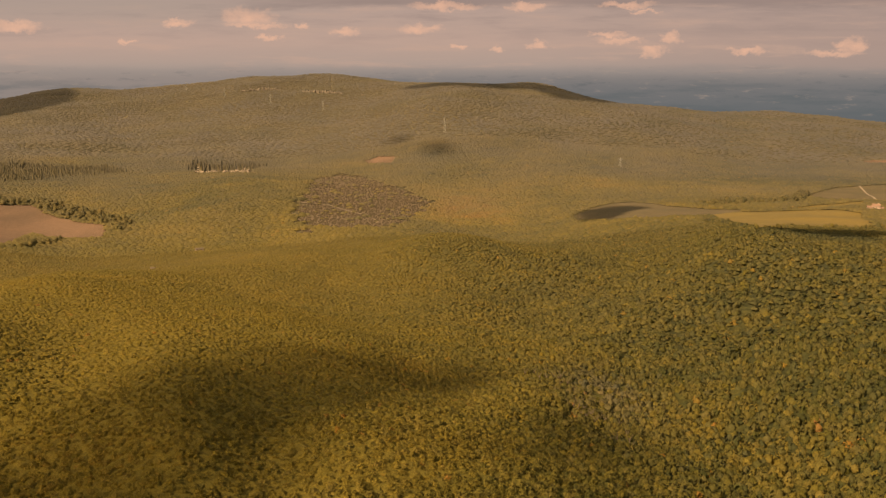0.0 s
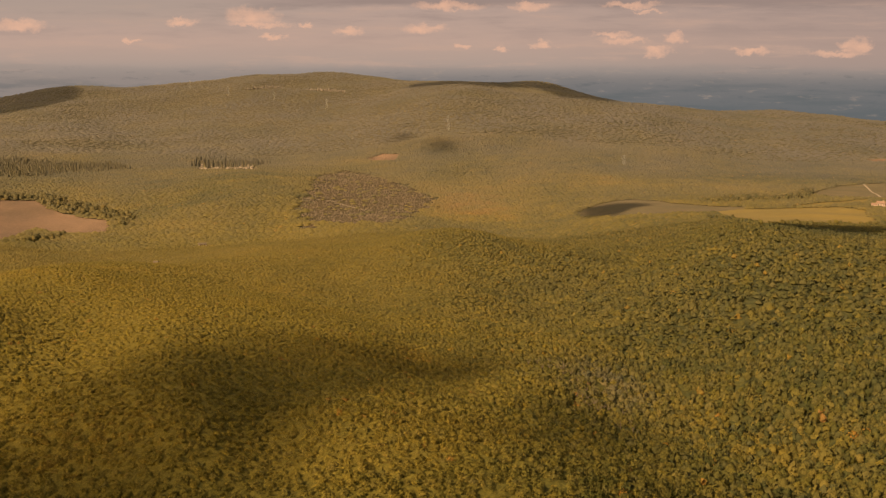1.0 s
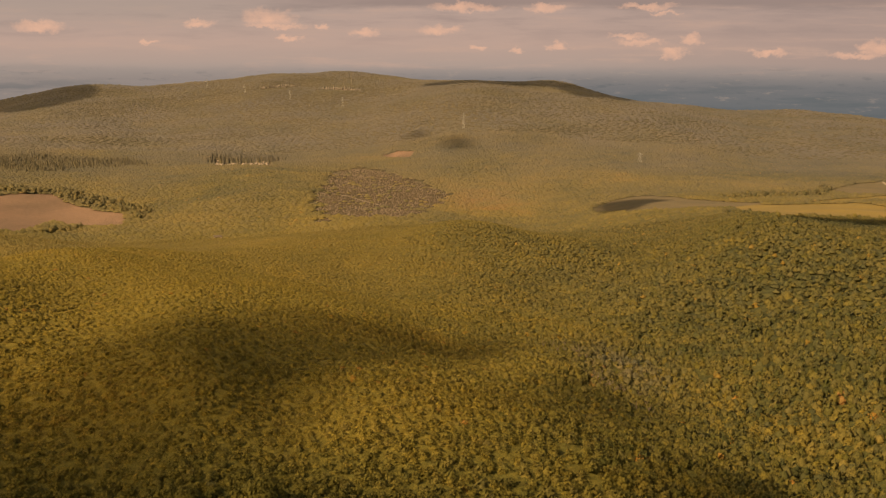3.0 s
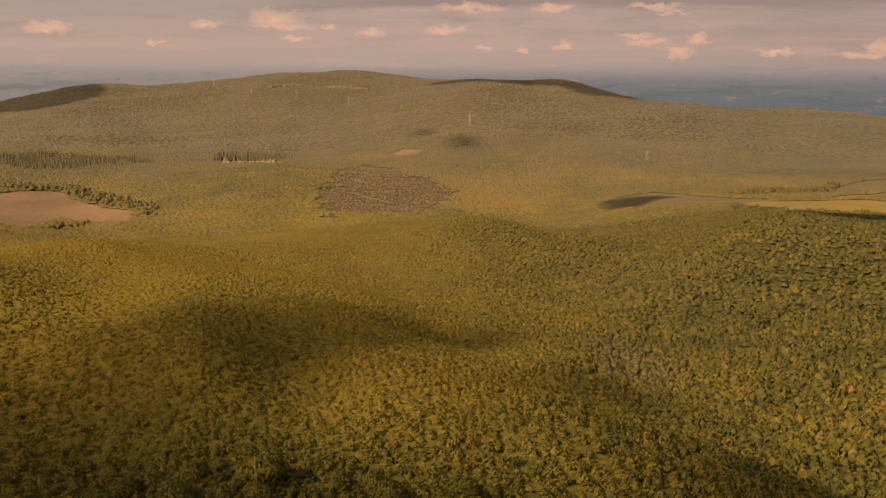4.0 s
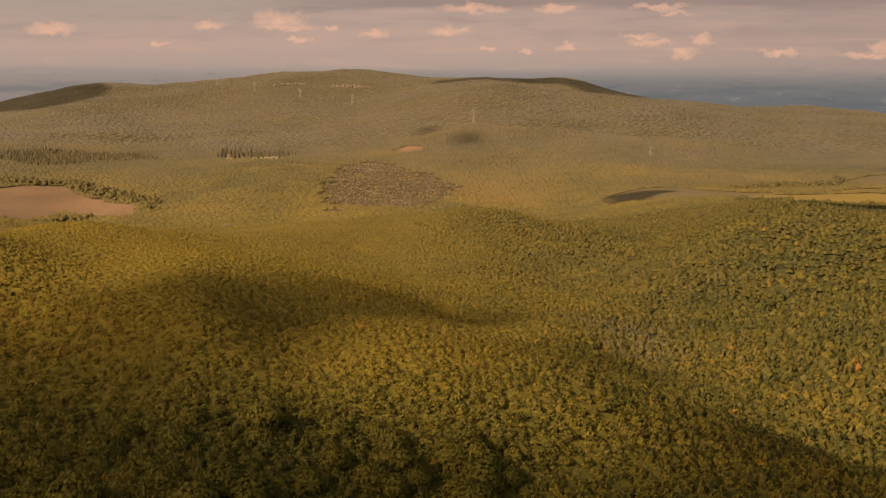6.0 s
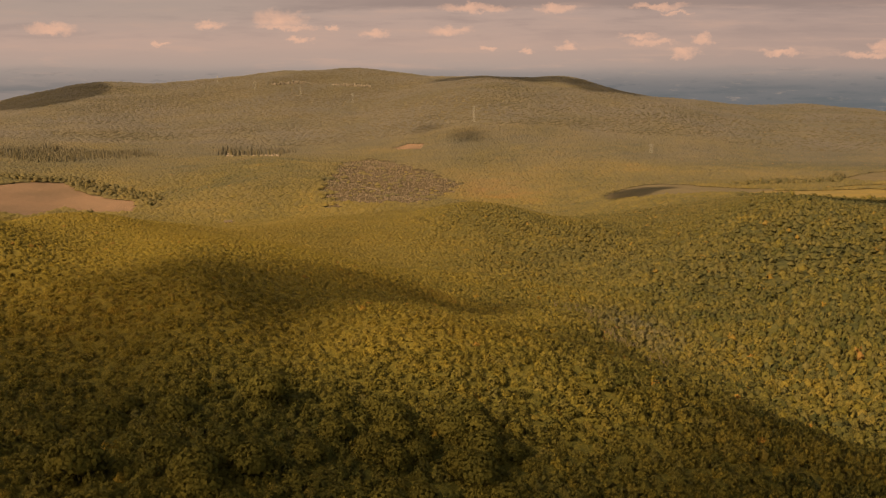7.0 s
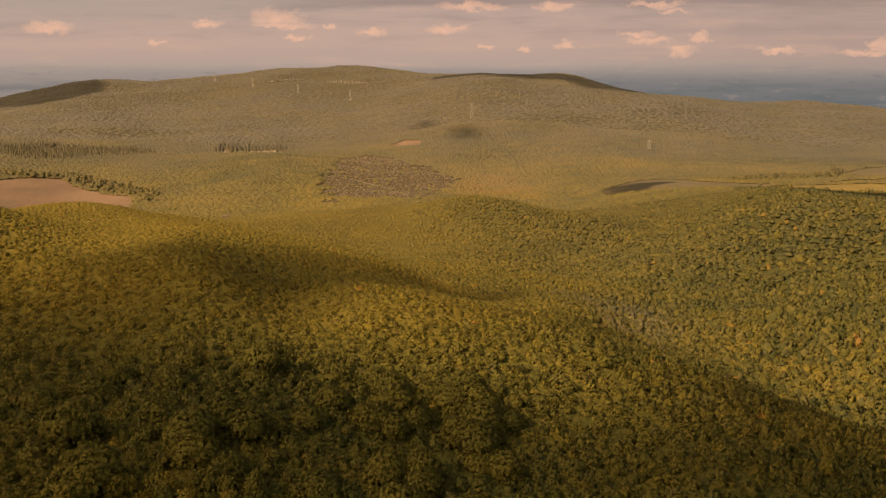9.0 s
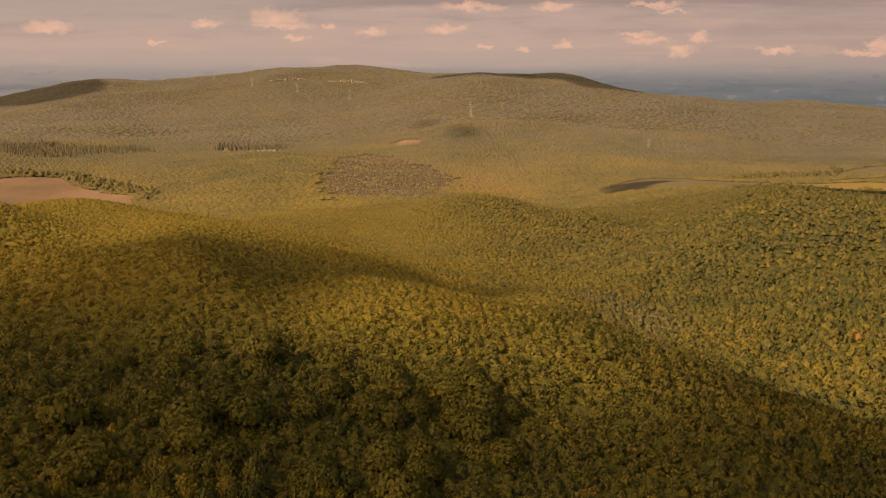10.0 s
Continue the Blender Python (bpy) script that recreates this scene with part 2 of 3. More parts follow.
M_ROOF = plain_mat("clay_tiles", (0.27, 0.165, 0.115), 0.85)
M_GLASS = plain_mat("dark_window", (0.04, 0.04, 0.045), 0.2)
M_CLOUD = plain_mat("cloud_mist", (0.8, 0.8, 0.8), 1.0)


def thin_cloud(name, clear):
    """Mist that lets a share of the sun through."""
    m, k, b = material(name, 1.0)
    b.inputs["Base Color"].default_value = (0.8, 0.8, 0.8, 1)
    tr, mx = k.n.new("ShaderNodeBsdfTransparent"), k.n.new("ShaderNodeMixShader")
    mx.inputs[0].default_value = clear ** 0.5
    k.l.new(b.outputs[0], mx.inputs[1]), k.l.new(tr.outputs[0], mx.inputs[2])
    k.l.new(mx.outputs[0], k.n["Material Output"].inputs[0])
    return m


M_THIN = thin_cloud("thin_cloud_mist", 0.28)
M_DENSE = thin_cloud("dense_cloud_mist", 0.20)
M_VEIL = thin_cloud("veil_of_cloud_mist", 0.31)

# ---- terrain ----
KN = np.array(NEAR + MID + FAR, float)
LOGR = np.log(np.array(RADII, float))


def catmull(t):
    return np.stack([-.5 * t + t * t - .5 * t ** 3, 1 - 2.5 * t * t + 1.5 * t ** 3,
                     .5 * t + 2 * t * t - 1.5 * t ** 3, -.5 * t * t + .5 * t ** 3], -1)


def canopy(x, y):
    """Height of the top of the woodland, a smooth sheet through the knots."""
    x, y = np.asarray(x, float), np.asarray(y, float)
    r, a = np.hypot(x, y), np.degrees(np.arctan2(x, y))
    v = np.interp(np.log(np.maximum(r, 1)), LOGR, np.arange(len(RADII)))
    u = np.clip((a + 36) / 6, 0, 12)
    u = np.where(np.abs(a) > 36, u + (6 - u) * (np.abs(a) - 36) / 144, u)
    i0, j0 = np.minimum(v.astype(int), len(RADII) - 2), np.minimum(u.astype(int), 11)
    wi, wj = catmull(v - i0), catmull(u - j0)
    z = np.zeros(x.shape)
    for p in range(4):
        for q in range(4):
            z += wi[..., p] * wj[..., q] * KN[np.clip(i0 + p - 1, 0, len(RADII) - 1), np.clip(j0 + q - 1, 0, 12)]
    z = KN[0].mean() + (z - KN[0].mean()) * np.clip(r / 90, 0, 1)
    crest = np.interp(a, [-30, -5, 0, 10, 30], [4720, 4720, 4400, 4150, 3900])
    z -= 0.35 * np.maximum(0, r - crest) * (1 + np.maximum(0, r - crest) / 400)
    z = z + np.clip((r - 450) / 500, 0, 1) * 1.6 * np.sin(x / 52 + 2 * np.sin(y / 170)) * np.sin(y / 74 + 1.1)
    z = z + np.clip((r - 1800) / 900, 0, 1) * 6.5 * np.sin(x / 88 + 1.6 * np.sin(y / 260)) * np.sin(y / 190 + x / 420)
    return z + 1.6 * np.sin(x / 37 + 1.3 * np.sin(y / 61)) * np.sin(y / 45 + x / 90) * np.clip(r / 400, 0, 1)


def ground(x, y):
    r = np.hypot(x, y)
    return canopy(x, y) - np.interp(r, [400, 1000, 2300, 3000], [5.6, 4.5, 3.5, 1.0])


def mesh_from(name, verts, faces, mat, smooth=False, tint=None, haze_pale=None, out=None):
    """A mesh of same-sided faces from arrays."""
    me = bpy.data.meshes.new(name)
    verts, faces = np.asarray(verts, np.float32), np.asarray(faces, np.int32)
    n, k = faces.shape
    me.vertices.add(len(verts)), me.vertices.foreach_set("co", verts.ravel())
    me.loops.add(n * k), me.loops.foreach_set("vertex_index", faces.ravel())
    me.polygons.add(n), me.polygons.foreach_set("loop_start", np.arange(n, dtype=np.int32) * k)
    me.polygons.foreach_set("use_smooth", np.full(n, smooth))
    if out is not None:
        me.attributes.new("out", "FLOAT_VECTOR", "POINT").data.foreach_set("vector", np.asarray(out, np.float32).ravel())
    if tint is not None:
        me.attributes.new("tint", "FLOAT", "POINT").data.foreach_set("value", np.asarray(tint, np.float32))
        me.attributes.new("haze_pale", "FLOAT", "POINT").data.foreach_set("value", np.asarray(haze_pale, np.float32))
    me.materials.append(mat)
    me.update(calc_edges=True)
    return me


rings = np.concatenate([[0.02, 12, 30, 50, 70], np.exp(np.arange(math.log(86), math.log(4960), 0.0145))])
degs = np.concatenate([np.arange(-180, -42, 6.0), np.arange(-42, 42, 0.42), np.arange(42, 180, 6.0)])
rr, aa = np.meshgrid(rings, np.radians(degs), indexing="ij")
gx, gy = rr * np.sin(aa), rr * np.cos(aa)
gz = ground(gx, gy)
nr, na = gx.shape
ii, jj = np.meshgrid(np.arange(nr - 1), np.arange(na), indexing="ij")
j2 = (jj + 1) % na
quads = np.stack([ii * na + jj, (ii + 1) * na + jj, (ii + 1) * na + j2, ii * na + j2], -1).reshape(-1, 4)
quads = quads[:, ::-1]
tagged(new("ground", mesh_from("ground", np.stack([gx, gy, gz], -1).reshape(-1, 3), quads, M_GROUND, True)),
       "hilly ground of scrubby woodland rising to a ridge", "ground", kind="structure")


# ---- fields and clearings ----
def inside(poly, x, y):
    hit = np.zeros(x.shape, bool)
    for (x0, y0), (x1, y1) in zip(poly, poly[1:] + poly[:1]):
        hit ^= ((y0 > y) != (y1 > y)) & (x < (x1 - x0) * (y - y0) / ((y1 - y0) or 1e-9) + x0)
    return hit


BARE = []


def field(name, poly, mat, label, step=3.0, wobble=3.0, lift=0.5, bare=True):
    xs, ys = [p[0] for p in poly], [p[1] for p in poly]
    X, Y = np.meshgrid(np.arange(min(xs) - 9, max(xs) + 9, step), np.arange(min(ys) - 9, max(ys) + 9, step))
    wx = wobble * np.sin(Y / 11) + wobble * np.sin(Y / 4.7 + X / 9)
    keep = inside(poly, X + wx, Y + wobble * np.sin(X / 8.3))
    h, w = X.shape
    i, j = np.nonzero(keep[:-1, :-1])
    f = np.stack([i * w + j, i * w + j + 1, (i + 1) * w + j + 1, (i + 1) * w + j], -1)
    used, inv = np.unique(f, return_inverse=True)
    v = np.stack([X.ravel()[used], Y.ravel()[used], ground(X.ravel()[used], Y.ravel()[used]) + lift], -1)
    if bare:
        BARE.append(poly)
    return tagged(new(name, mesh_from(name, v, inv.reshape(-1, 4), mat, True)), label, "field", kind="structure")


field("field", [(-745, 1291), (-725, 1412), (-685, 1462), (-646, 1413), (-605, 1394), (-521, 1343), (-491, 1258), (-536, 1239), (-598, 1258), (-564, 1091), (-700, 1060)],
      M_PLOUGH, "bare reddish-brown ploughed field at the woodland edge")
field("field", [(390, 1287), (448, 1343), (537, 1370), (606, 1343), (615, 1275), (588, 1222), (550, 1112), (487, 1019), (417, 1030), (331, 920), (370, 1128)],
      M_STUBBLE, "golden yellow stubble field beside the farmhouse")
field("field", [(505, 1388), (586, 1412), (719, 1500), (702, 1446), (620, 1384)], M_STUBBLE, "narrow strip of golden stubble beside a track")
field("field", [(670, 1622), (792, 1782), (910, 1790), (770, 1500), (730, 1512), (674, 1530)], M_FALLOW, "grey-brown fallow field crossed by a gravel track")
field("field", [(217, 1481), (267, 1552), (347, 1600), (375, 1450), (419, 1392), (480, 1372), (376, 1272), (300, 1233), (245, 1278), (218, 1427)],
      M_FALLOW, "brown fallow field half under cloud shadow")
field("clearing", [(-210, 2284), (-174, 2350), (-121, 2306), (-129, 2191), (-189, 2211)], M_PLOUGH, "small bare earth clearing in the woodland")
field("clearing", [(1090, 2326), (1170, 2310), (1140, 2200), (1082, 2239)], M_PLOUGH, "pinkish bare strip on a wooded slope")
PLANT = [(-241, 1462), (-278, 1936), (-237, 2064), (-99, 1832), (-20, 1654), (-57, 1368), (-125, 1247), (-206, 1247)]
field("clearing", PLANT, M_SCRUB, "felled block of brown scrub with pale stems", 4.0, 12.0, bare=False)
QUARRY = [(-543, 1921), (-646, 2301), (-503, 2320), (-405, 1893)]
field("clearing", QUARRY, M_FALLOW, "stony clearing strewn with pale boulders", 4.0)


def track(points, width, label):
    """A gravel track draped over the ground."""
    pts = [Vector((*p, 0)) for p in points]
    v, f = [], []
    for a, b in zip(pts, pts[1:]):
        n = max(2, int((b - a).length / 6))
        side = Vector((-(b - a).y, (b - a).x, 0)).normalized() * width / 2
        for i in range(n + 1):
            c = a.lerp(b, i / n)
            for q in (c - side, c + side):
                v.append((q.x, q.y, float(ground(q.x, q.y)) + 0.8))
            if i:
                k = len(v)
                f.append((k - 4, k - 2, k - 1, k - 3))
    return tagged(new("road", mesh_from("road", v, f, M_TRACK)), label, "track", kind="structure")


track([(845, 1785), (768, 1560), (712, 1400), (680, 1345)], 3.6, "pale gravel track leading down to the farmhouse")
track([(672, 1340), (610, 1200), (555, 1075)], 3.4, "pale gravel track along the stubble field")
track([(-243, 1455), (-195, 1486), (-134, 1436)], 5, "short pale track through felled scrub")
track([(-768, 1802), (-748, 1899), (-720, 1979)], 6, "pale strip of track before a conifer stand")
track([(224, 1039), (245, 1027), (261, 1018)], 5, "short sandy path beside a dark evergreen")

# ---- trees ----
rng = np.random.default_rng(7)


def lumpy(n, seed, squash=1.0):
    """Points over a lumpy crown of radius about 1, with outward normals."""
    q = np.random.default_rng(seed)
    lobes = q.normal(size=(9, 3))
    lobes[:, 2] = np.abs(lobes[:, 2]) * 0.8 - 0.25
    lobes *= (0.42 / np.linalg.norm(lobes, axis=1))[:, None]
    pick = q.integers(0, 9, n)
    d = q.normal(size=(n, 3))
    d[:, 2] = np.where(d[:, 2] < -0.5, -d[:, 2], d[:, 2])
    d /= np.linalg.norm(d, axis=1)[:, None]
    rad = q.uniform(0.46, 0.74, n)
    p = lobes[pick] + d * rad[:, None]
    p[:, 2] *= squash
    return p, d, q


def unit(v):
    return v / np.linalg.norm(v, axis=-1, keepdims=True)


def leaf_cards(n, size, seed, squash=1.0, sides=4, ruffle=0.22):
    """A crown of n leaf clumps, each a bent flake facing roughly outward."""
    p, d, q = lumpy(n, seed, squash)
    nrm = d + q.normal(size=(n, 3)) * ruffle
    nrm /= np.linalg.norm(nrm, axis=1)[:, None]
    t = np.cross(nrm, q.normal(size=(n, 3)))
    t /= np.linalg.norm(t, axis=1)[:, None]
    b = np.cross(nrm, t)
    s = size * q.uniform(0.6, 1.3, (n, 1))
    if sides == 4:
        c = [t, b * 0.8 + nrm * 0.25, -t, -b * 0.8 + nrm * 0.25]
    else:
        c = [t, -0.5 * t + 0.86 * b, -0.5 * t - 0.86 * b]
    v = np.stack([p + k * s for k in c], 1).reshape(-1, 3)
    o = unit(p + 0.5 * d + np.array([0, 0, 0.35]))
    return v, np.arange(n * sides).reshape(n, sides), np.repeat(o, sides, axis=0)


def blob(level, seed, jitter, squash=1.0):
    """A rough closed lump: level 0 octahedron, 1 icosahedron, 2 and more subdivided."""
    bm = bmesh.new()
    if level == 0:
        top = [bm.verts.new(c) for c in ((1, 0, 0), (0, 1, 0), (-1, 0, 0), (0, -1, 0), (0, 0, 1), (0, 0, -0.7))]
        for i in range(4):
            bm.faces.new((top[i], top[(i + 1) % 4], top[4])), bm.faces.new((top[(i + 1) % 4], top[i], top[5]))
    else:
        bmesh.ops.create_icosphere(bm, subdivisions=level, radius=1.0)
    q = np.random.default_rng(seed)
    v = np.array([w.co[:] for w in bm.verts])
    v *= (1 + q.normal(size=(len(v), 1)) * jitter)
    v[:, 2] *= squash
    bm.verts.index_update()
    f = np.array([[w.index for w in t.verts] for t in bm.faces])
    bm.free()
    return v, f


def clumps(level, seed, squash):
    """A closed crown bulging in rounded clumps."""
    v, f = blob(level, seed, 0.0)
    q = np.random.default_rng(seed)
    lobes = unit(q.normal(size=(11, 3)) * np.array([1, 1, 0.8]) + np.array([0, 0, 0.25]))
    near_lobe = (v @ lobes.T).max(1)
    v = v * (0.54 + 0.46 * np.clip((near_lobe - 0.55) / 0.4, 0, 1) ** 0.7 + q.normal(size=len(v)) * 0.05)[:, None]
    v[:, 2] = np.where(v[:, 2] < 0, v[:, 2] * 0.7, v[:, 2]) * squash
    return v, f


def template(cards, size, core, seed, squash, sides, ruffle=0.22, body=0.86):
    """A crown: leaf flakes over a clumped body, with the way each one faces outward."""
    v, f, o = leaf_cards(cards, size, seed, squash, sides, ruffle)
    if sides == 4:
        f = np.concatenate([f[:, [0, 1, 3]], f[:, [1, 2, 3]]])
    if core >= 2:
        w, h = clumps(core, seed + 50, squash)
        w = w * body
    else:
        w, h = blob(core, seed + 50, 0.14, squash * 0.98)
        w = w * body
    f = np.concatenate([f, h + len(v)])
    o = np.concatenate([o, unit(w + np.array([0, 0, 0.25]))])
    return np.concatenate([v, w]), f, o


def scatter(r0, r1, step, a0=-29.6, a1=28.6, jit=0.48):
    """Places over a wedge of the plan, a jittered grid."""
    ymax = r1
    xs, ys = np.meshgrid(np.arange(-r1 * 0.6, r1 * 0.6, step), np.arange(r0 * 0.7, ymax, step))
    x = (xs + rng.uniform(-jit, jit, xs.shape) * step).ravel()
    y = (ys + rng.uniform(-jit, jit, ys.shape) * step).ravel()
    r, a = np.hypot(x, y), np.degrees(np.arctan2(x, y))
    k = (r >= r0) & (r < r1) & (a > a0) & (a < a1)
    for poly in BARE:
        k &= ~inside(poly, x, y)
    return x[k], y[k]


def patch(x, y, s, seed):
    """Soft random patches between about -1 and 1."""
    q = np.random.default_rng(seed)
    z = 0
    for k in range(5):
        a, ph = q.uniform(0, 6.28), q.uniform(0, 6.28)
        f = (1 + 0.6 * k) / s
        z = z + np.sin((x * math.cos(a) + y * math.sin(a)) * f + ph + 1.5 * np.sin((y * math.cos(a) - x * math.sin(a)) * f * 0.6 + ph))
    return z / 3.2


def size_at(x, y):
    """Coppice on the near hill is low and dense, the valley woods are taller and looser."""
    r = np.hypot(x, y)
    big = 1 / (1 + np.exp(-(x - 0.02 * y - 40) / (22 + 0.05 * r)))
    return (0.80 + 0.58 * big * np.interp(r, [0, 700, 1150], [1, 1, 0.35])) * (1 + 0.07 * patch(x, y, 30, 6))


def loose_at(x, y):
    """How open the wood is: 0 a closed carpet of coppice, 1 single crowns with deep gaps."""
    return np.clip(np.maximum((size_at(x, y) - 0.84) / 0.50, np.minimum((185 - np.hypot(x, y)) / 70, 0.25)), 0, 1)


def thinned(x, y):
    k = rng.random(len(x)) < np.clip((0.80 / size_at(x, y)) ** 1.7, 0, 0.985)
    k &= ~((x > 20) & (np.hypot(x, y) < 900) & (patch(x, y, 9, 14) > 0.90))
    return x[k], y[k]


def hue_at(x, y):
    r = np.hypot(x, y)
    left = 1 / (1 + np.exp((x - 0.01 * y - 15 - 18 * patch(x, y, 60, 21)) / (22 + 0.06 * r)))
    h = 0.360 + 0.200 * left + 0.045 * patch(x, y, 45, 1) + 0.040 * patch(x, y, 14, 2) * (1.2 - left)
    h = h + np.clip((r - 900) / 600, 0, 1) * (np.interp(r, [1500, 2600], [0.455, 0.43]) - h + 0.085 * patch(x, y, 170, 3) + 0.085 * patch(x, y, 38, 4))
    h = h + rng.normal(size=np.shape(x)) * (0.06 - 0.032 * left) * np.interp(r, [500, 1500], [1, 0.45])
    h = h + 0.16 * np.exp(-((x + 15) ** 2 / 160 + (y - 430) ** 2 / 700))
    h = h - 0.13 * np.clip((x - 450) / 350, 0, 1) * np.clip((r - 1750) / 300, 0, 1)
    h = h + 0.18 * np.exp(-((x - 142) ** 2 / 1400 + (y - 370) ** 2 / 4200)) * (rng.random(np.shape(x)) < 0.55)
    h = h + 0.24 * np.exp(-((x - 40) ** 2 / 9000 + (y - 1620) ** 2 / 60000))
    h = h - 0.22 * np.exp(-((x - 393) ** 2 / 3500 + (y - 890) ** 2 / 1200))
    h = h - 0.06 * np.clip((x - 70) / 60, 0, 1) * np.clip((900 - r) / 300, 0, 1)
    h = np.where(rng.random(np.shape(x)) < 0.006, np.where(r > 450, 0.70, 0.82), h)
    # Greener trees nearest on the left; the hue also paints their shade deeper.
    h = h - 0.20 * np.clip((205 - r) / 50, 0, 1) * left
    return np.clip(h, 0.12, 0.95)


def woodland(name, label, x, y, radius, temps, lift=0.6, tall=1.0, hue=None, mat=None, smooth=False, sized=False):
    """Many trees joined into one mesh."""
    n = len(x)
    z = ground(x, y)
    which = rng.integers(0, len(temps), n)
    rad = radius * np.clip(rng.normal(1.0, 0.18, n), 0.6, 1.5) * (size_at(x, y) if sized else 1)
    hgt = rad * rng.uniform(0.95, 1.3, n) * tall
    up = z + 6.4 * lift + (hgt - radius * tall)
    if sized:
        loose = loose_at(x, y)
        hgt = hgt * (0.55 + 0.45 * loose)
        up = canopy(x, y) + rng.normal(size=n) * (0.12 + 0.55 * loose) - 0.95 * hgt
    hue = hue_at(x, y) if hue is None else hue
    # Haze painted in: leaves turn greyer with distance; next line adds pale trees.
    haze_pale = np.interp(np.hypot(x, y), [150, 600, 1100, 1700, 2700], [0.0, 0.10, 0.18, 0.37, 0.70]) * (1 + 0.15 * patch(x, y, 160, 9)) + rng.normal(size=n) * 0.03
    haze_pale = haze_pale + 0.25 * np.exp(-((x - 88) ** 2 / 500 + (y - 452) ** 2 / 1800)) * (rng.random(n) < 0.7)
    V, F, T, D, N, base = [], [], [], [], [], 0
    for k, (tv, tf, to) in enumerate(temps):
        s = np.nonzero(which == k)[0]
        if not len(s):
            continue
        a = rng.uniform(0, 6.283, len(s))
        c, sn = np.cos(a)[:, None], np.sin(a)[:, None]
        px = (tv[None, :, 0] * c - tv[None, :, 1] * sn) * rad[s][:, None] + x[s][:, None]
        py = (tv[None, :, 0] * sn + tv[None, :, 1] * c) * rad[s][:, None] + y[s][:, None]
        pz = tv[None, :, 2] * hgt[s][:, None] + up[s][:, None]
        V.append(np.stack([px, py, pz], -1).reshape(-1, 3))
        N.append(np.stack([to[None, :, 0] * c - to[None, :, 1] * sn, to[None, :, 0] * sn + to[None, :, 1] * c, to[None, :, 2] + 0 * c], -1).reshape(-1, 3))
        F.append((tf[None] + (np.arange(len(s)) * len(tv))[:, None, None] + base).reshape(-1, 3))
        T.append(np.repeat(hue[s], len(tv))), D.append(np.repeat(np.clip(haze_pale[s], 0, 0.8), len(tv)))
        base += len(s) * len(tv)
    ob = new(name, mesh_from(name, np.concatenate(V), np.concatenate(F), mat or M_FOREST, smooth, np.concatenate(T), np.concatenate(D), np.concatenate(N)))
    return tagged(ob, label, "woodland", kind="stuff")


# nearest stretch: single trees
nx, ny = thinned(*scatter(96, 270, 2.2, -31.6, 29.6))
order = np.argsort(np.hypot(nx, ny * 1.0))
x0, y0 = nx[order[:300]], ny[order[:300]]
x1, y1 = nx[order[300:]], ny[order[300:]]


def tapered_trunk(seed):
    """A leaning trunk with three limbs reaching into the crown."""
    q = np.random.default_rng(seed)
    bm = bmesh.new()
    top = Vector((q.uniform(-0.3, 0.3), q.uniform(-0.3, 0.3), 3.6))
    legs = [(Vector((0, 0, -0.4)), top, 0.19, 0.11)]
    for k in range(3):
        a = k * 2.1 + q.uniform(0, 1)
        legs.append((top * 0.75, top + Vector((math.cos(a) * 1.1, math.sin(a) * 1.1, 1.1)), 0.09, 0.04))
    for p0, p1, ra, rb in legs:
        d = (p1 - p0)
        geo = bmesh.ops.create_cone(bm, segments=6, radius1=ra, radius2=rb, depth=d.length, cap_ends=True)
        m = Matrix.Translation((p0 + p1) / 2) @ d.to_track_quat("Z", "Y").to_matrix().to_4x4()
        bmesh.ops.transform(bm, matrix=m, verts=geo["verts"])
    me = bpy.data.meshes.new("trunk")
    bm.to_mesh(me)
    bm.free()
    me.materials.append(M_BARK)
    return me


LABELS = ["oak with a rounded olive-green crown in dense woodland", "oak turning yellow in dense autumn woodland",
          "dark green oak in dense woodland", "small russet-leaved oak in dense woodland"]


def tree(kind, seed, pine=False):
    ob = new("tree")
    if pine:
        tv, tf, to = template(1000, 0.095, 2, seed, 0.85, 4, 0.55, 0.62)
        tv = tv * np.array([3.7, 3.7, 3.5]) + np.array([0, 0, 5.7])
        mat, lab, cat = M_PINE, "tall green pine with a broad domed crown above the oaks", "pine tree"
    else:
        tv, tf, to = template(440, 0.125, 2, seed, 1.05, 4, 0.45, 0.64)
        tv = tv * np.array([1.62, 1.62, 2.2]) + np.array([0, 0, 3.7])
        mat, lab, cat = M_OAKS[kind], LABELS[kind], "tree"
    crown = new("crown", mesh_from("crown", tv, tf, mat, out=to))
    trunk = new("trunk", tapered_trunk(seed))
    if pine:
        trunk.scale = (1.4, 1.4, 1.1)
    crown.parent = trunk.parent = ob
    return tagged(ob, lab, cat, "woodland trees")


protos = [tree(k, 100 + 7 * k + j) for k in range(4) for j in range(2)] + [tree(0, 300 + j, True) for j in range(2)]
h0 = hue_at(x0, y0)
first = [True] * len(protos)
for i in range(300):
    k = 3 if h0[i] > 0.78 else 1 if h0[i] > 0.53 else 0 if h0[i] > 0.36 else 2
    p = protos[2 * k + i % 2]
    s = rng.uniform(0.85, 1.15) * float(size_at(x0[i], y0[i])) * 1.13
    m = pose(x0[i], y0[i], float(ground(x0[i], y0[i])), 0, 0, rng.uniform(0, 360))
    at = protos.index(p)
    if first[at]:
        p.matrix_world, p.scale, first[at] = m, (s, s, s), False
    else:
        copy_thing(p, m).scale = (s, s, s * rng.uniform(1.0, 1.3))
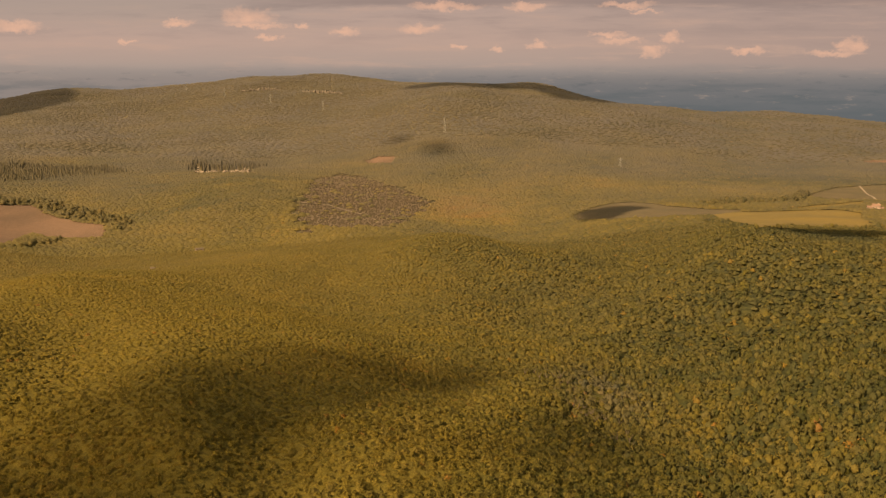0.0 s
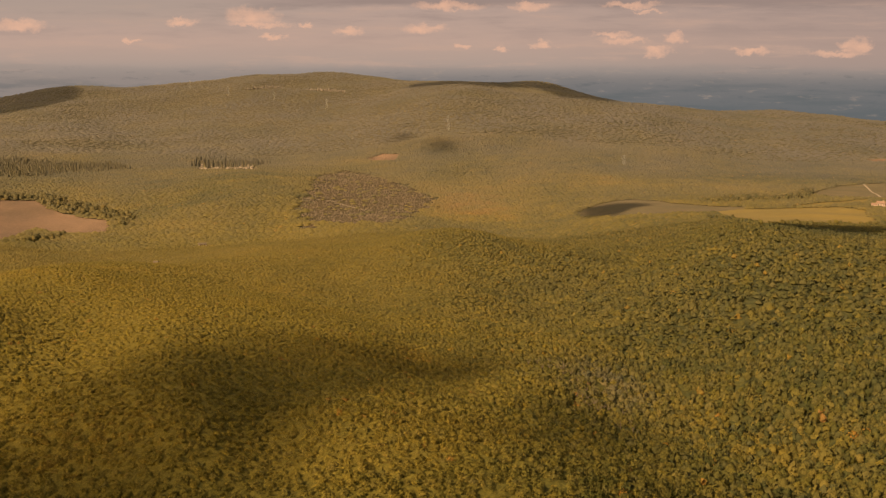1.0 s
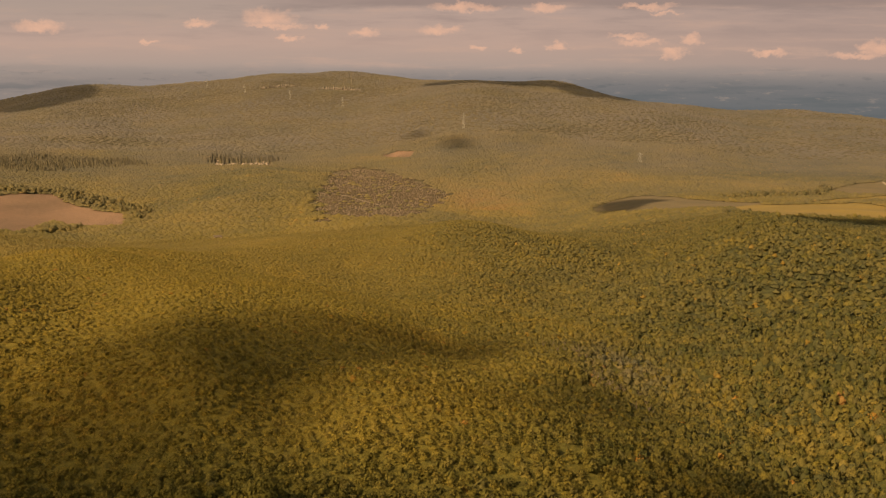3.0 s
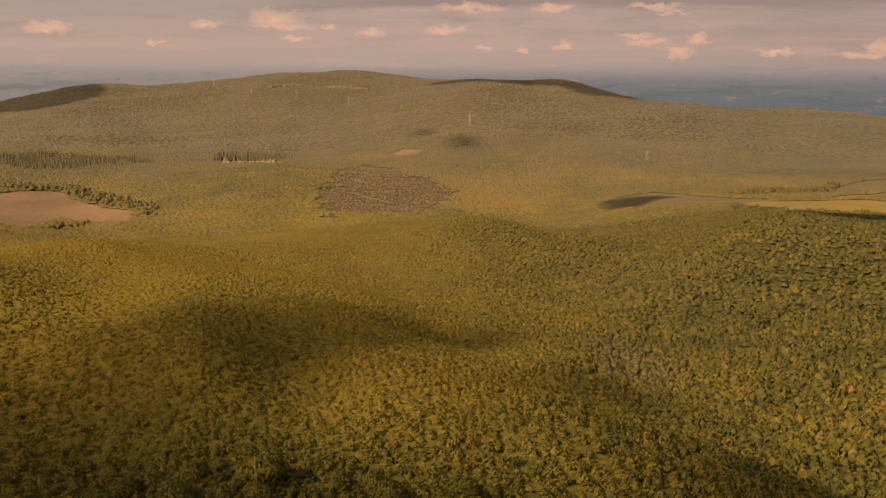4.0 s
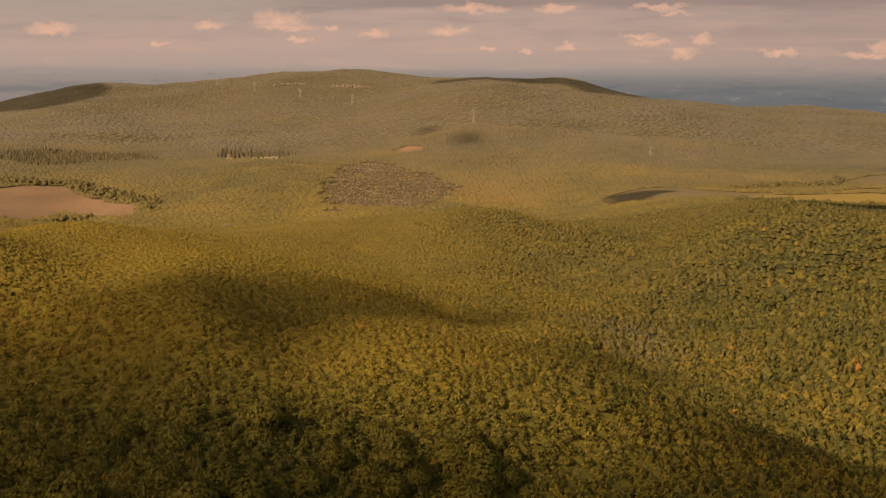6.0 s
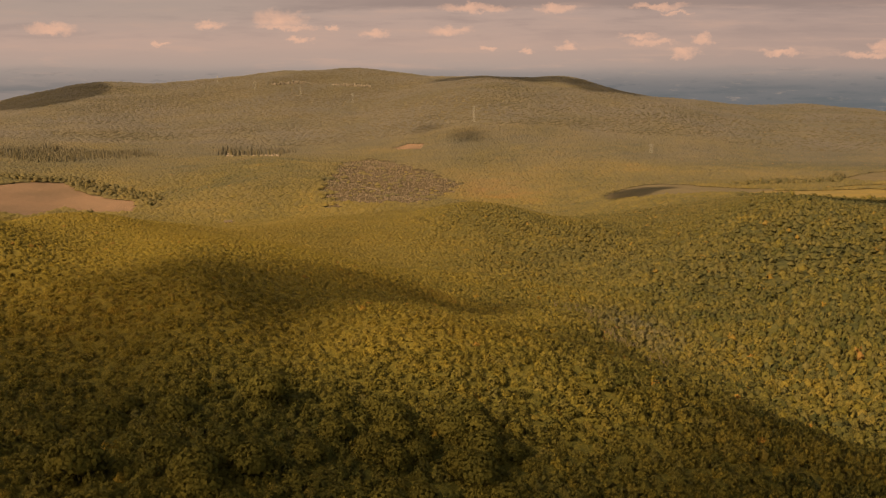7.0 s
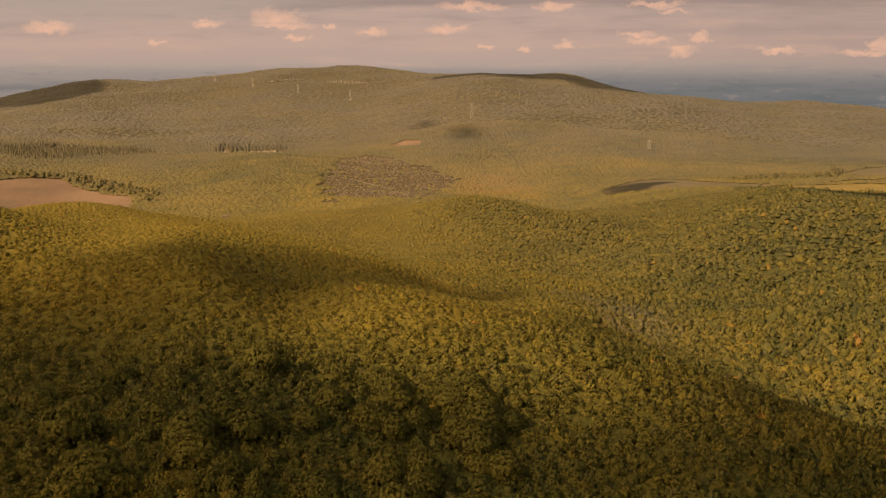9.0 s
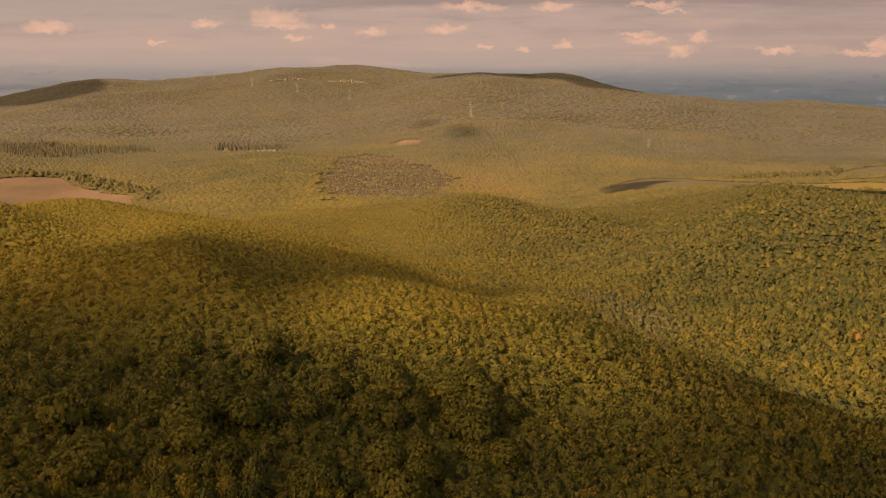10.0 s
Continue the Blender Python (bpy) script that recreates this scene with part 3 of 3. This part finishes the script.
# pines scattered among the nearest oaks
for i in range(60):
    a, r = radians(rng.uniform(-31, 4)), rng.uniform(100, 172)
    x, y, at = r * math.sin(a), r * math.cos(a), 8 + i % 2
    s, m = rng.uniform(0.8, 1.15), pose(x, y, float(ground(x, y)) - 0.6, 0, 0, rng.uniform(0, 360))
    if first[at]:
        protos[at].matrix_world, protos[at].scale, first[at] = m, (s, s, s), False
    else:
        copy_thing(protos[at], m).scale = (s, s, s * rng.uniform(0.95, 1.2))

for p, f in zip(protos, first):
    if f:
        p.matrix_world = pose(-70 + 9 * protos.index(p), 88, float(ground(-70, 88)))



def bare_tree(x, y, seed, s):
    """A leafless pale trunk with three limbs."""
    ob = new("bare_tree")
    trunk = new("trunk", tapered_trunk(seed))
    trunk.data.materials.clear()
    trunk.data.materials.append(M_STEM)
    trunk.parent = ob
    ob.matrix_world = pose(x, y, float(ground(x, y)), rng.uniform(-6, 6), rng.uniform(-6, 6), rng.uniform(0, 360))
    ob.scale = (s, s, s * 1.15)
    return tagged(ob, "leafless pale grey trunk at the edge of the oaks", "tree", "bare trees")


for i in range(34):
    t = rng.random()
    bare_tree(52 + 28 * t + rng.normal() * 7, 452 - 95 * t + rng.normal() * 9, 900 + i, rng.uniform(1.15, 1.45))

near = [template(64, 0.23, 1, 400 + k, 1.05, 3, 0.4, 0.66) for k in range(12)]
woodland("woodland", "dense mixed oak woodland in early autumn colours", x1, y1, 1.72, near, 0.55, 1.5, None, M_OAK_GAPS, sized=True)
x2, y2 = thinned(*scatter(270, 540, 2.3, -30.6, 29.0))
mid = [template(22, 0.30, 1, 500 + k, 1.0, 3, 0.35, 0.82) for k in range(12)]
woodland("woodland", "dense olive and yellow oak woodland over a slope", x2, y2, 1.85, mid, 0.55, 1.45, None, M_OAK_GAPS, sized=True)
x3, y3 = thinned(*scatter(540, 1150, 3.2))
far = [template(8, 0.36, 0, 600 + k, 1.0, 3, 0.3, 0.90) for k in range(10)]
woodland("woodland", "olive-green woodland on rolling middle ground", x3, y3, 2.75, far, 0.5, 0.85, sized=True)
x4, y4 = scatter(1150, 2500, 5.4, jit=0.9)
k = ~(inside(PLANT, x4 + 16 * patch(x4, y4, 22, 41), y4 + 40 * patch(x4, y4, 30, 42)) & (rng.random(len(x4)) < 0.96))
x4, y4 = x4[k], y4[k]


def tuft(seed):
    """The upper half of a rough bush, four facets."""
    v, f = blob(0, seed, 0.2)
    v[5, 2] = 0.3
    v[:4, 2] -= 0.45
    return v, f[f.max(1) < 5], unit(v * np.array([1, 1, 0.5]) + np.array([0, 0, 1.7]))


small = [tuft(700 + k) for k in range(10)]
woodland("woodland", "olive scrub woodland on far slopes, greyed for haze", x4, y4, 4.85, small, 0.33, 0.30, None, M_FOREST)
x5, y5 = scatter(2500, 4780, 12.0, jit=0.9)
woodland("scrub", "brownish scrub over the far ridge, greyed for haze", x5, y5, 8.6, small, 0.12, 0.17, None, M_FOREST)

xs, ys = scatter(1250, 2000, 5.2, -14, 3, jit=1.6)
k = inside(PLANT, xs, ys) & (rng.random(len(xs)) < 0.8)
woodland("dead_stems", "pale bare stems and stumps over felled ground", xs[k], ys[k], 1.25, small, 0.14, 0.8, None, M_STEM)

# the woods go on over the rest of the near hill
xu, yu = np.meshgrid(np.arange(-150, 150, 4.0), np.arange(-110, 140, 4.0))
xu, yu = (xu + rng.uniform(-2, 2, xu.shape)).ravel(), (yu + rng.uniform(-2, 2, yu.shape)).ravel()
ru, au = np.hypot(xu, yu), np.degrees(np.arctan2(xu, yu))
k = (ru < 94) | (((au > 32) | (au < -34)) & (ru < 150))
woodland("woodland", "dense olive oak woodland over the near hill", xu[k], yu[k], 3.0, mid, 0.5, 1.2, None, M_OAK_GAPS, sized=True)

# added shrub-coloured sheet that fills and lightens the gaps under the crowns
xu, yu = np.meshgrid(np.radians(np.arange(-31, 30, 0.26)), np.exp(np.arange(math.log(94), math.log(2500), 0.006)))
rr, aa = yu, xu
ux, uy = rr * np.sin(aa) + rng.normal(size=rr.shape) * 0.0012 * rr, rr * np.cos(aa) + rng.normal(size=rr.shape) * 0.0012 * rr
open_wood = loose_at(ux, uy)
uz = canopy(ux, uy) - np.interp(rr, [1100, 1200], [0.75, 2.75]) - 3.0 * open_wood * (rr < 1150) + rng.normal(size=rr.shape) * 0.18 + 0.3 * patch(ux, uy, 4, 31)
hole = np.zeros(rr.shape, bool)
for poly in BARE:
    hole |= inside(poly, ux, uy)
hole |= inside(PLANT, ux + 16 * patch(ux, uy, 22, 41), uy + 40 * patch(ux, uy, 30, 42))
h, w = rr.shape
i, j = np.nonzero(~hole[:-1, :-1])
f = np.stack([i * w + j, i * w + j + 1, (i + 1) * w + j + 1, (i + 1) * w + j], -1)
v = np.stack([ux, uy, uz], -1).reshape(-1, 3)
up = unit(np.stack([rng.normal(size=v.shape[0]) * 0.25, rng.normal(size=v.shape[0]) * 0.25, np.ones(v.shape[0])], -1))
# Hue lowered in open wood: shade of the gaps painted in; greyed for haze.
tagged(new("undergrowth", mesh_from("undergrowth", v, f, M_OAK_GAPS, False, (hue_at(ux, uy) * 0.92 - 0.10 * open_wood).ravel(), np.interp(rr, [150, 600, 1100, 1700, 2700], [0.0, 0.10, 0.18, 0.37, 0.70]).ravel(), up)),
       "added olive leaf sheet filling gaps under the woodland crowns", "undergrowth", kind="stuff")

# taller tree lines and a conifer stand
def band(points, wide, step):
    xs, ys = [], []
    for a, b in zip(points, points[1:]):
        n = int(math.dist(a, b) / step)
        for i in range(n):
            for w in range(int(wide / step)):
                xs.append(a[0] + (b[0] - a[0]) * i / n + rng.uniform(-0.9, 0.9) * step)
                ys.append(a[1] + (b[1] - a[1]) * i / n + w * step + rng.uniform(-0.9, 0.9) * step)
    return np.array(xs), np.array(ys)


def row_of(points, wide, step, r, lift, tall, hue, label):
    x, y = band(points, wide, step)
    k = rng.random(len(x)) < 0.85
    woodland("woodland", label, x[k], y[k], r, mid, lift, tall, np.clip(rng.normal(hue, 0.06, int(k.sum())), 0.1, 0.7))


row_of([(-790, 1420), (-725, 1424), (-685, 1472), (-640, 1424), (-600, 1404), (-515, 1352), (-482, 1300)], 54, 6.5, 4.0, 0.5, 0.9, 0.46, "taller green tree line behind a ploughed field")
row_of([(-545, 1110), (-555, 1160), (-535, 1215)], 30, 6, 3.4, 0.45, 0.9, 0.46, "green trees along the near edge of a ploughed field")
row_of([(345, 930), (417, 1016), (487, 1008), (545, 1070)], 14, 6, 2.6, 0.5, 1.0, 0.42, "dark green trees along a stubble field")
row_of([(318, 880), (330, 960), (342, 1080), (350, 1160)], 14, 6, 2.6, 0.6, 1.0, 0.32, "dark green hedge of trees between two fields")
row_of([(440, 1478), (507, 1493), (562, 1486), (624, 1521), (680, 1640)], 40, 6.5, 3.6, 0.5, 1.0, 0.40, "green tree line behind the stubble fields")
row_of([(262, 1010), (268, 1018)], 8, 5, 2.6, 0.8, 1.4, 0.16, "dark evergreen standing out of the woodland")
row_of([(675, 1318), (700, 1330)], 14, 6, 3.0, 0.7, 1.0, 0.28, "dark trees beside the farmhouse")


def spire(seed):
    q = np.random.default_rng(seed)
    v, f = [], []
    for z, r in ((-0.6, 0.42), (-0.1, 0.36), (0.4, 0.26), (0.9, 0.12)):
        for i in range(6):
            a = i * 1.047 + q.uniform(0, 0.5)
            v.append((math.cos(a) * r * q.uniform(0.7, 1.2), math.sin(a) * r * q.uniform(0.7, 1.2), z))
    v.append((0, 0, 1.35))
    for lv in range(3):
        for i in range(6):
            p, q2 = lv * 6 + i, lv * 6 + (i + 1) % 6
            f += [(p, q2, q2 + 6), (p, q2 + 6, p + 6)]
    f += [(18 + i, 18 + (i + 1) % 6, 24) for i in range(6)]
    v = np.array(v)
    return v, np.array(f), unit(v * np.array([1, 1, 0.1]) + np.array([0, 0, 0.8]))


BARE.pop()
xc, yc = scatter(1500, 2400, 7.5)
k = (rng.random(len(xc)) < 0.6) & inside([(-1010, 1700), (-1010, 2050), (-800, 2120), (-705, 1985), (-850, 1705)], xc, yc)
woodland("conifer_stand", "dark grey-green stand of tall conifers", xc[k], yc[k], 4.8, [spire(20 + j) for j in range(6)], 0.6, 0.9, np.clip(rng.normal(0.42, 0.06, int(k.sum())), 0.05, 0.6), M_FOREST)
k = (rng.random(len(xc)) < 0.22) & inside([(-600, 2060), (-440, 2040), (-450, 2300), (-660, 2330)], xc, yc)
woodland("conifer_stand", "thin grey conifers behind pale boulders", xc[k], yc[k], 5.5, [spire(30 + j) for j in range(6)], 0.9, 1.1, np.clip(rng.normal(0.38, 0.07, int(k.sum())), 0.05, 0.6), M_FOREST)


# ---- pylons, farmhouse, huts, rocks ----
def part(name, bm, mat, parent, label=""):
    me = bpy.data.meshes.new(name)
    bm.to_mesh(me)
    bm.free()
    me.materials.append(mat)
    ob = new(name, me)
    ob.parent = parent
    return tagged(ob, label)


def strut(bm, a, b, r):
    a, b = Vector(a), Vector(b)
    geo = bmesh.ops.create_cone(bm, segments=4, radius1=r, radius2=r, depth=(b - a).length, cap_ends=True)
    bmesh.ops.transform(bm, matrix=Matrix.Translation((a + b) / 2) @ (b - a).to_track_quat("Z", "Y").to_matrix().to_4x4(), verts=geo["verts"])


def box(bm, sx, sy, sz, x=0, y=0, z=0, bevel=0.05):
    geo = bmesh.ops.create_cube(bm, size=1.0)
    bmesh.ops.transform(bm, matrix=Matrix.Translation((x, y, z)) @ Matrix.Diagonal((sx, sy, sz, 1)), verts=geo["verts"])


def pylon(x, y, h, turn):
    """A lattice tower with spread legs, bracing and three pairs of cross arms."""
    ob = new("pylon")
    w = lambda t: 3.6 * (1 - t) + 0.75 * t
    corners = ((1, 1), (-1, 1), (-1, -1), (1, -1))
    for cx, cy in corners:
        bm = bmesh.new()
        strut(bm, (cx * w(0), cy * w(0), -2), (cx * w(0.62), cy * w(0.62), h * 0.62), 0.19)
        strut(bm, (cx * w(0.62), cy * w(0.62), h * 0.62), (cx * 0.7, cy * 0.7, h), 0.17)
        part("leg", bm, M_STEEL, ob)
    bm = bmesh.new()
    for i in range(7):
        t0, t1 = i / 7, (i + 1) / 7
        for (ax, ay), (bx, by) in zip(corners, corners[1:] + corners[:1]):
            strut(bm, (ax * w(t0), ay * w(t0), h * t0), (bx * w(t1), by * w(t1), h * t1), 0.08)
            strut(bm, (bx * w(t0), by * w(t0), h * t0), (ax * w(t1), ay * w(t1), h * t1), 0.08)
    part("bracing", bm, M_STEEL, ob)
    for t, reach in ((0.72, 6.0), (0.84, 7.5), (0.96, 5.5)):
        for sx in (1, -1):
            bm = bmesh.new()
            tip = (sx * reach, 0, h * t)
            for cy in (0.7, -0.7):
                strut(bm, (0, cy, h * t), tip, 0.16)
            strut(bm, (0, 0, h * t + 2), tip, 0.16)
            strut(bm, tip, (tip[0], 0, tip[2] - 2.4), 0.14)
            part("crossarm", bm, M_STEEL, ob)
    ob.matrix_world = pose(x, y, float(ground(x, y)), 0, 0, turn)
    return tagged(ob, "tall pale steel lattice pylon standing in scrub", "pylon", "power line pylons")


for x, y, h in ((5, 2608, 46), (-482, 3601, 42), (-725, 3769, 40), (417, 2080, 25), (-1219, 4271, 38), (-965, 3971, 38)):
    pylon(x, y, h, 25)


def gable(name, ob, w, d, h, rise, x=0, y=0, windows=4, chimney=True, tiles=None):
    """One block of a house: walls, windows, a door and a gabled roof."""
    bm = bmesh.new()
    box(bm, w, d, h + 1, x, y, h / 2 - 0.5)
    v = [bm.verts.new(c) for c in ((x - w / 2, y - d / 2, h), (x - w / 2, y + d / 2, h), (x - w / 2, y, h + rise),
                                   (x + w / 2, y - d / 2, h), (x + w / 2, y + d / 2, h), (x + w / 2, y, h + rise))]
    bm.faces.new(v[:3]), bm.faces.new(v[3:])
    part("wall", bm, M_WALL, ob)
    bm = bmesh.new()
    for s in (1, -1):
        e = [bm.verts.new((x + a * (w / 2 + 0.5), y + b, z)) for a, b, z in
             ((-1, s * (d / 2 + 0.6), h - 0.25), (1, s * (d / 2 + 0.6), h - 0.25), (1, 0, h + rise + 0.15), (-1, 0, h + rise + 0.15))]
        face = bm.faces.new(e)
        geo = bmesh.ops.extrude_face_region(bm, geom=[face])
        bmesh.ops.translate(bm, vec=(0, 0, 0.3), verts=[q for q in geo["geom"] if isinstance(q, bmesh.types.BMVert)])
    roof = part("roof", bm, tiles or M_ROOF, ob, "weathered pale sheet roof" if tiles else "faded clay tile roof")
    if chimney:
        bm = bmesh.new()
        box(bm, 1.0, 1.0, 2.2, x + w * 0.28, y, h + rise + 0.6)
        part("chimney", bm, M_WALL, roof)
    for i in range(windows):
        for lv in range(max(1, int(h // 2.9))):
            bm = bmesh.new()
            box(bm, 1.1, 0.12, 1.4, x + w * ((i + 0.5) / windows - 0.5), y - d / 2 - 0.05, 1.6 + 2.9 * lv)
            part("window", bm, M_GLASS, ob)


farm = new("farmhouse")
gable("main", farm, 11, 8, 6.8, 2.4, 0, 0, 3)
gable("wing", farm, 7, 7, 4.4, 1.7, -9.1, -0.8, 2, False)
gable("barn", farm, 5, 6, 3.2, 1.4, 8.1, 0.6, 1, False)
farm.matrix_world = pose(658, 1330, float(ground(658, 1330)) + 0.6, 0, 0, -18)
tagged(farm, "pinkish rendered farmhouse with clay roofs beside stubble", "house")
for x, y, w, d, h, t in ((-321, 1142, 10, 6, 3.0, 20), (-309, 920, 4.5, 3, 2.4, -15)):
    shed = new("shed")
    gable("hut", shed, w, d, h, 1.0, 0, 0, 2, False, M_STEM)
    shed.matrix_world = pose(x, y, float(ground(x, y)) + 2.0, 0, 0, t)
    tagged(shed, "small pale shed among the trees", "shed")


def boulder(x, y, s, seed):
    v, f = blob(2, seed, 0.14)
    v = np.round(v * 2.2) / 2.2 * 0.4 + v * 0.6
    ob = new("boulder", mesh_from("boulder", v * np.array([s, s * 0.8, s * 0.75]), f, M_ROCK))
    ob.matrix_world = pose(x, y, float(ground(x, y)) + s * 0.2, 0, 0, seed * 37)
    return tagged(ob, "pale weathered boulder in a stony clearing", "boulder", "boulders")


for i in range(110):
    a, b = rng.random(), rng.random()
    x, y = (-546 + 120 * a) * (1 - b) + (-640 + 150 * a) * b, 1934 + 330 * b
    boulder(x, y, rng.uniform(2.0, 5.2), i)


def crag(x0, y0, x1, y1, h, seed):
    """A low broken cliff: upright ribs of rock side by side."""
    q = np.random.default_rng(seed)
    ob = new("crag")
    n = int(math.dist((x0, y0), (x1, y1)) / 5)
    for i in range(n):
        t = (i + 0.5) / n
        bm = bmesh.new()
        bmesh.ops.create_icosphere(bm, subdivisions=2, radius=1.0)
        for w in bm.verts:
            w.co *= 1 + q.normal() * 0.12
        px, py = x0 + (x1 - x0) * t + q.uniform(-2, 2), y0 + (y1 - y0) * t + q.uniform(-6, 6)
        sz = h * q.uniform(0.45, 1.1) * (0.5 + 0.5 * math.sin(math.pi * t))
        bmesh.ops.transform(bm, matrix=Matrix.Translation((px, py, float(ground(px, py)) + sz * 0.2)) @ Matrix.Diagonal((q.uniform(2.5, 5), 6, sz, 1)), verts=bm.verts)
        part("rib", bm, M_CRAG, ob)
    return tagged(ob, "broken pale rock face below the hilltop", "cliff")


crag(-912, 4060, -749, 4115, 13, 1)
crag(-636, 4055, -448, 3965, 14, 2)


# ---- clouds that shade the ground ----
def cloud(x, y, rx, ry, turn=0.0, thick=0.16, s=1500.0, seed=0, mat=None):
    v, f = blob(4, seed, 0.0)
    q = np.random.default_rng(seed)
    w = np.ones(len(v))
    for _ in range(7):
        d = q.normal(size=3)
        d /= np.linalg.norm(d)
        w += 0.045 * np.sin(v @ d * q.uniform(3, 7) + q.uniform(0, 6.28))
    v = v * w[:, None] * np.array([rx, ry, min(rx, ry) * thick])
    ob = new("cloud", mesh_from("cloud", v, f, mat or M_CLOUD, True))
    c = Vector((x, y, float(canopy(x, y)))) + SUN * s
    ob.matrix_world = pose(*c, 0, 0, turn)
    return tagged(ob, "white cumulus cloud drifting high over the woodland", "cloud", "clouds")


cloud(-47, 320, 27, 66, 5, s=2700.0, seed=1, mat=M_VEIL)
cloud(-79, 226, 34, 84, 2, s=3600.0, seed=12, mat=M_VEIL)
cloud(-92, 104, 46, 92, 0, s=3600.0, seed=14, mat=M_VEIL)
cloud(24, 60, 130, 104, 0, s=3600.0, seed=2, mat=M_DENSE)
cloud(70, 165, 30, 66, -8, s=3600.0, seed=3, mat=M_DENSE)
cloud(6, 425, 20, 44, -8, s=3600.0, seed=4, mat=M_DENSE)
# Unseen cloud added to darken the slope that falls away on the right.
cloud(50, 318, 15, 48, -6, s=3600.0, seed=15, mat=M_VEIL)
cloud(-14, 2360, 36, 112, 0, s=7500.0, seed=5, mat=M_THIN)
cloud(-130, 2570, 30, 80, 0, s=7500.0, seed=6, mat=M_THIN)
cloud(268, 1425, 56, 110, -10, s=2600.0, seed=7)
cloud(410, 925, 64, 42, 20, seed=8)
cloud(-1960, 4050, 270, 560, 14, s=4200.0, seed=9, mat=M_DENSE)
cloud(45, 3990, 210, 330, 0, s=4200.0, seed=10, mat=M_DENSE)
cloud(570, 3900, 150, 380, -10, s=4200.0, seed=11, mat=M_DENSE)
cloud(310, 4080, 150, 200, 0, s=4200.0, seed=13, mat=M_DENSE)
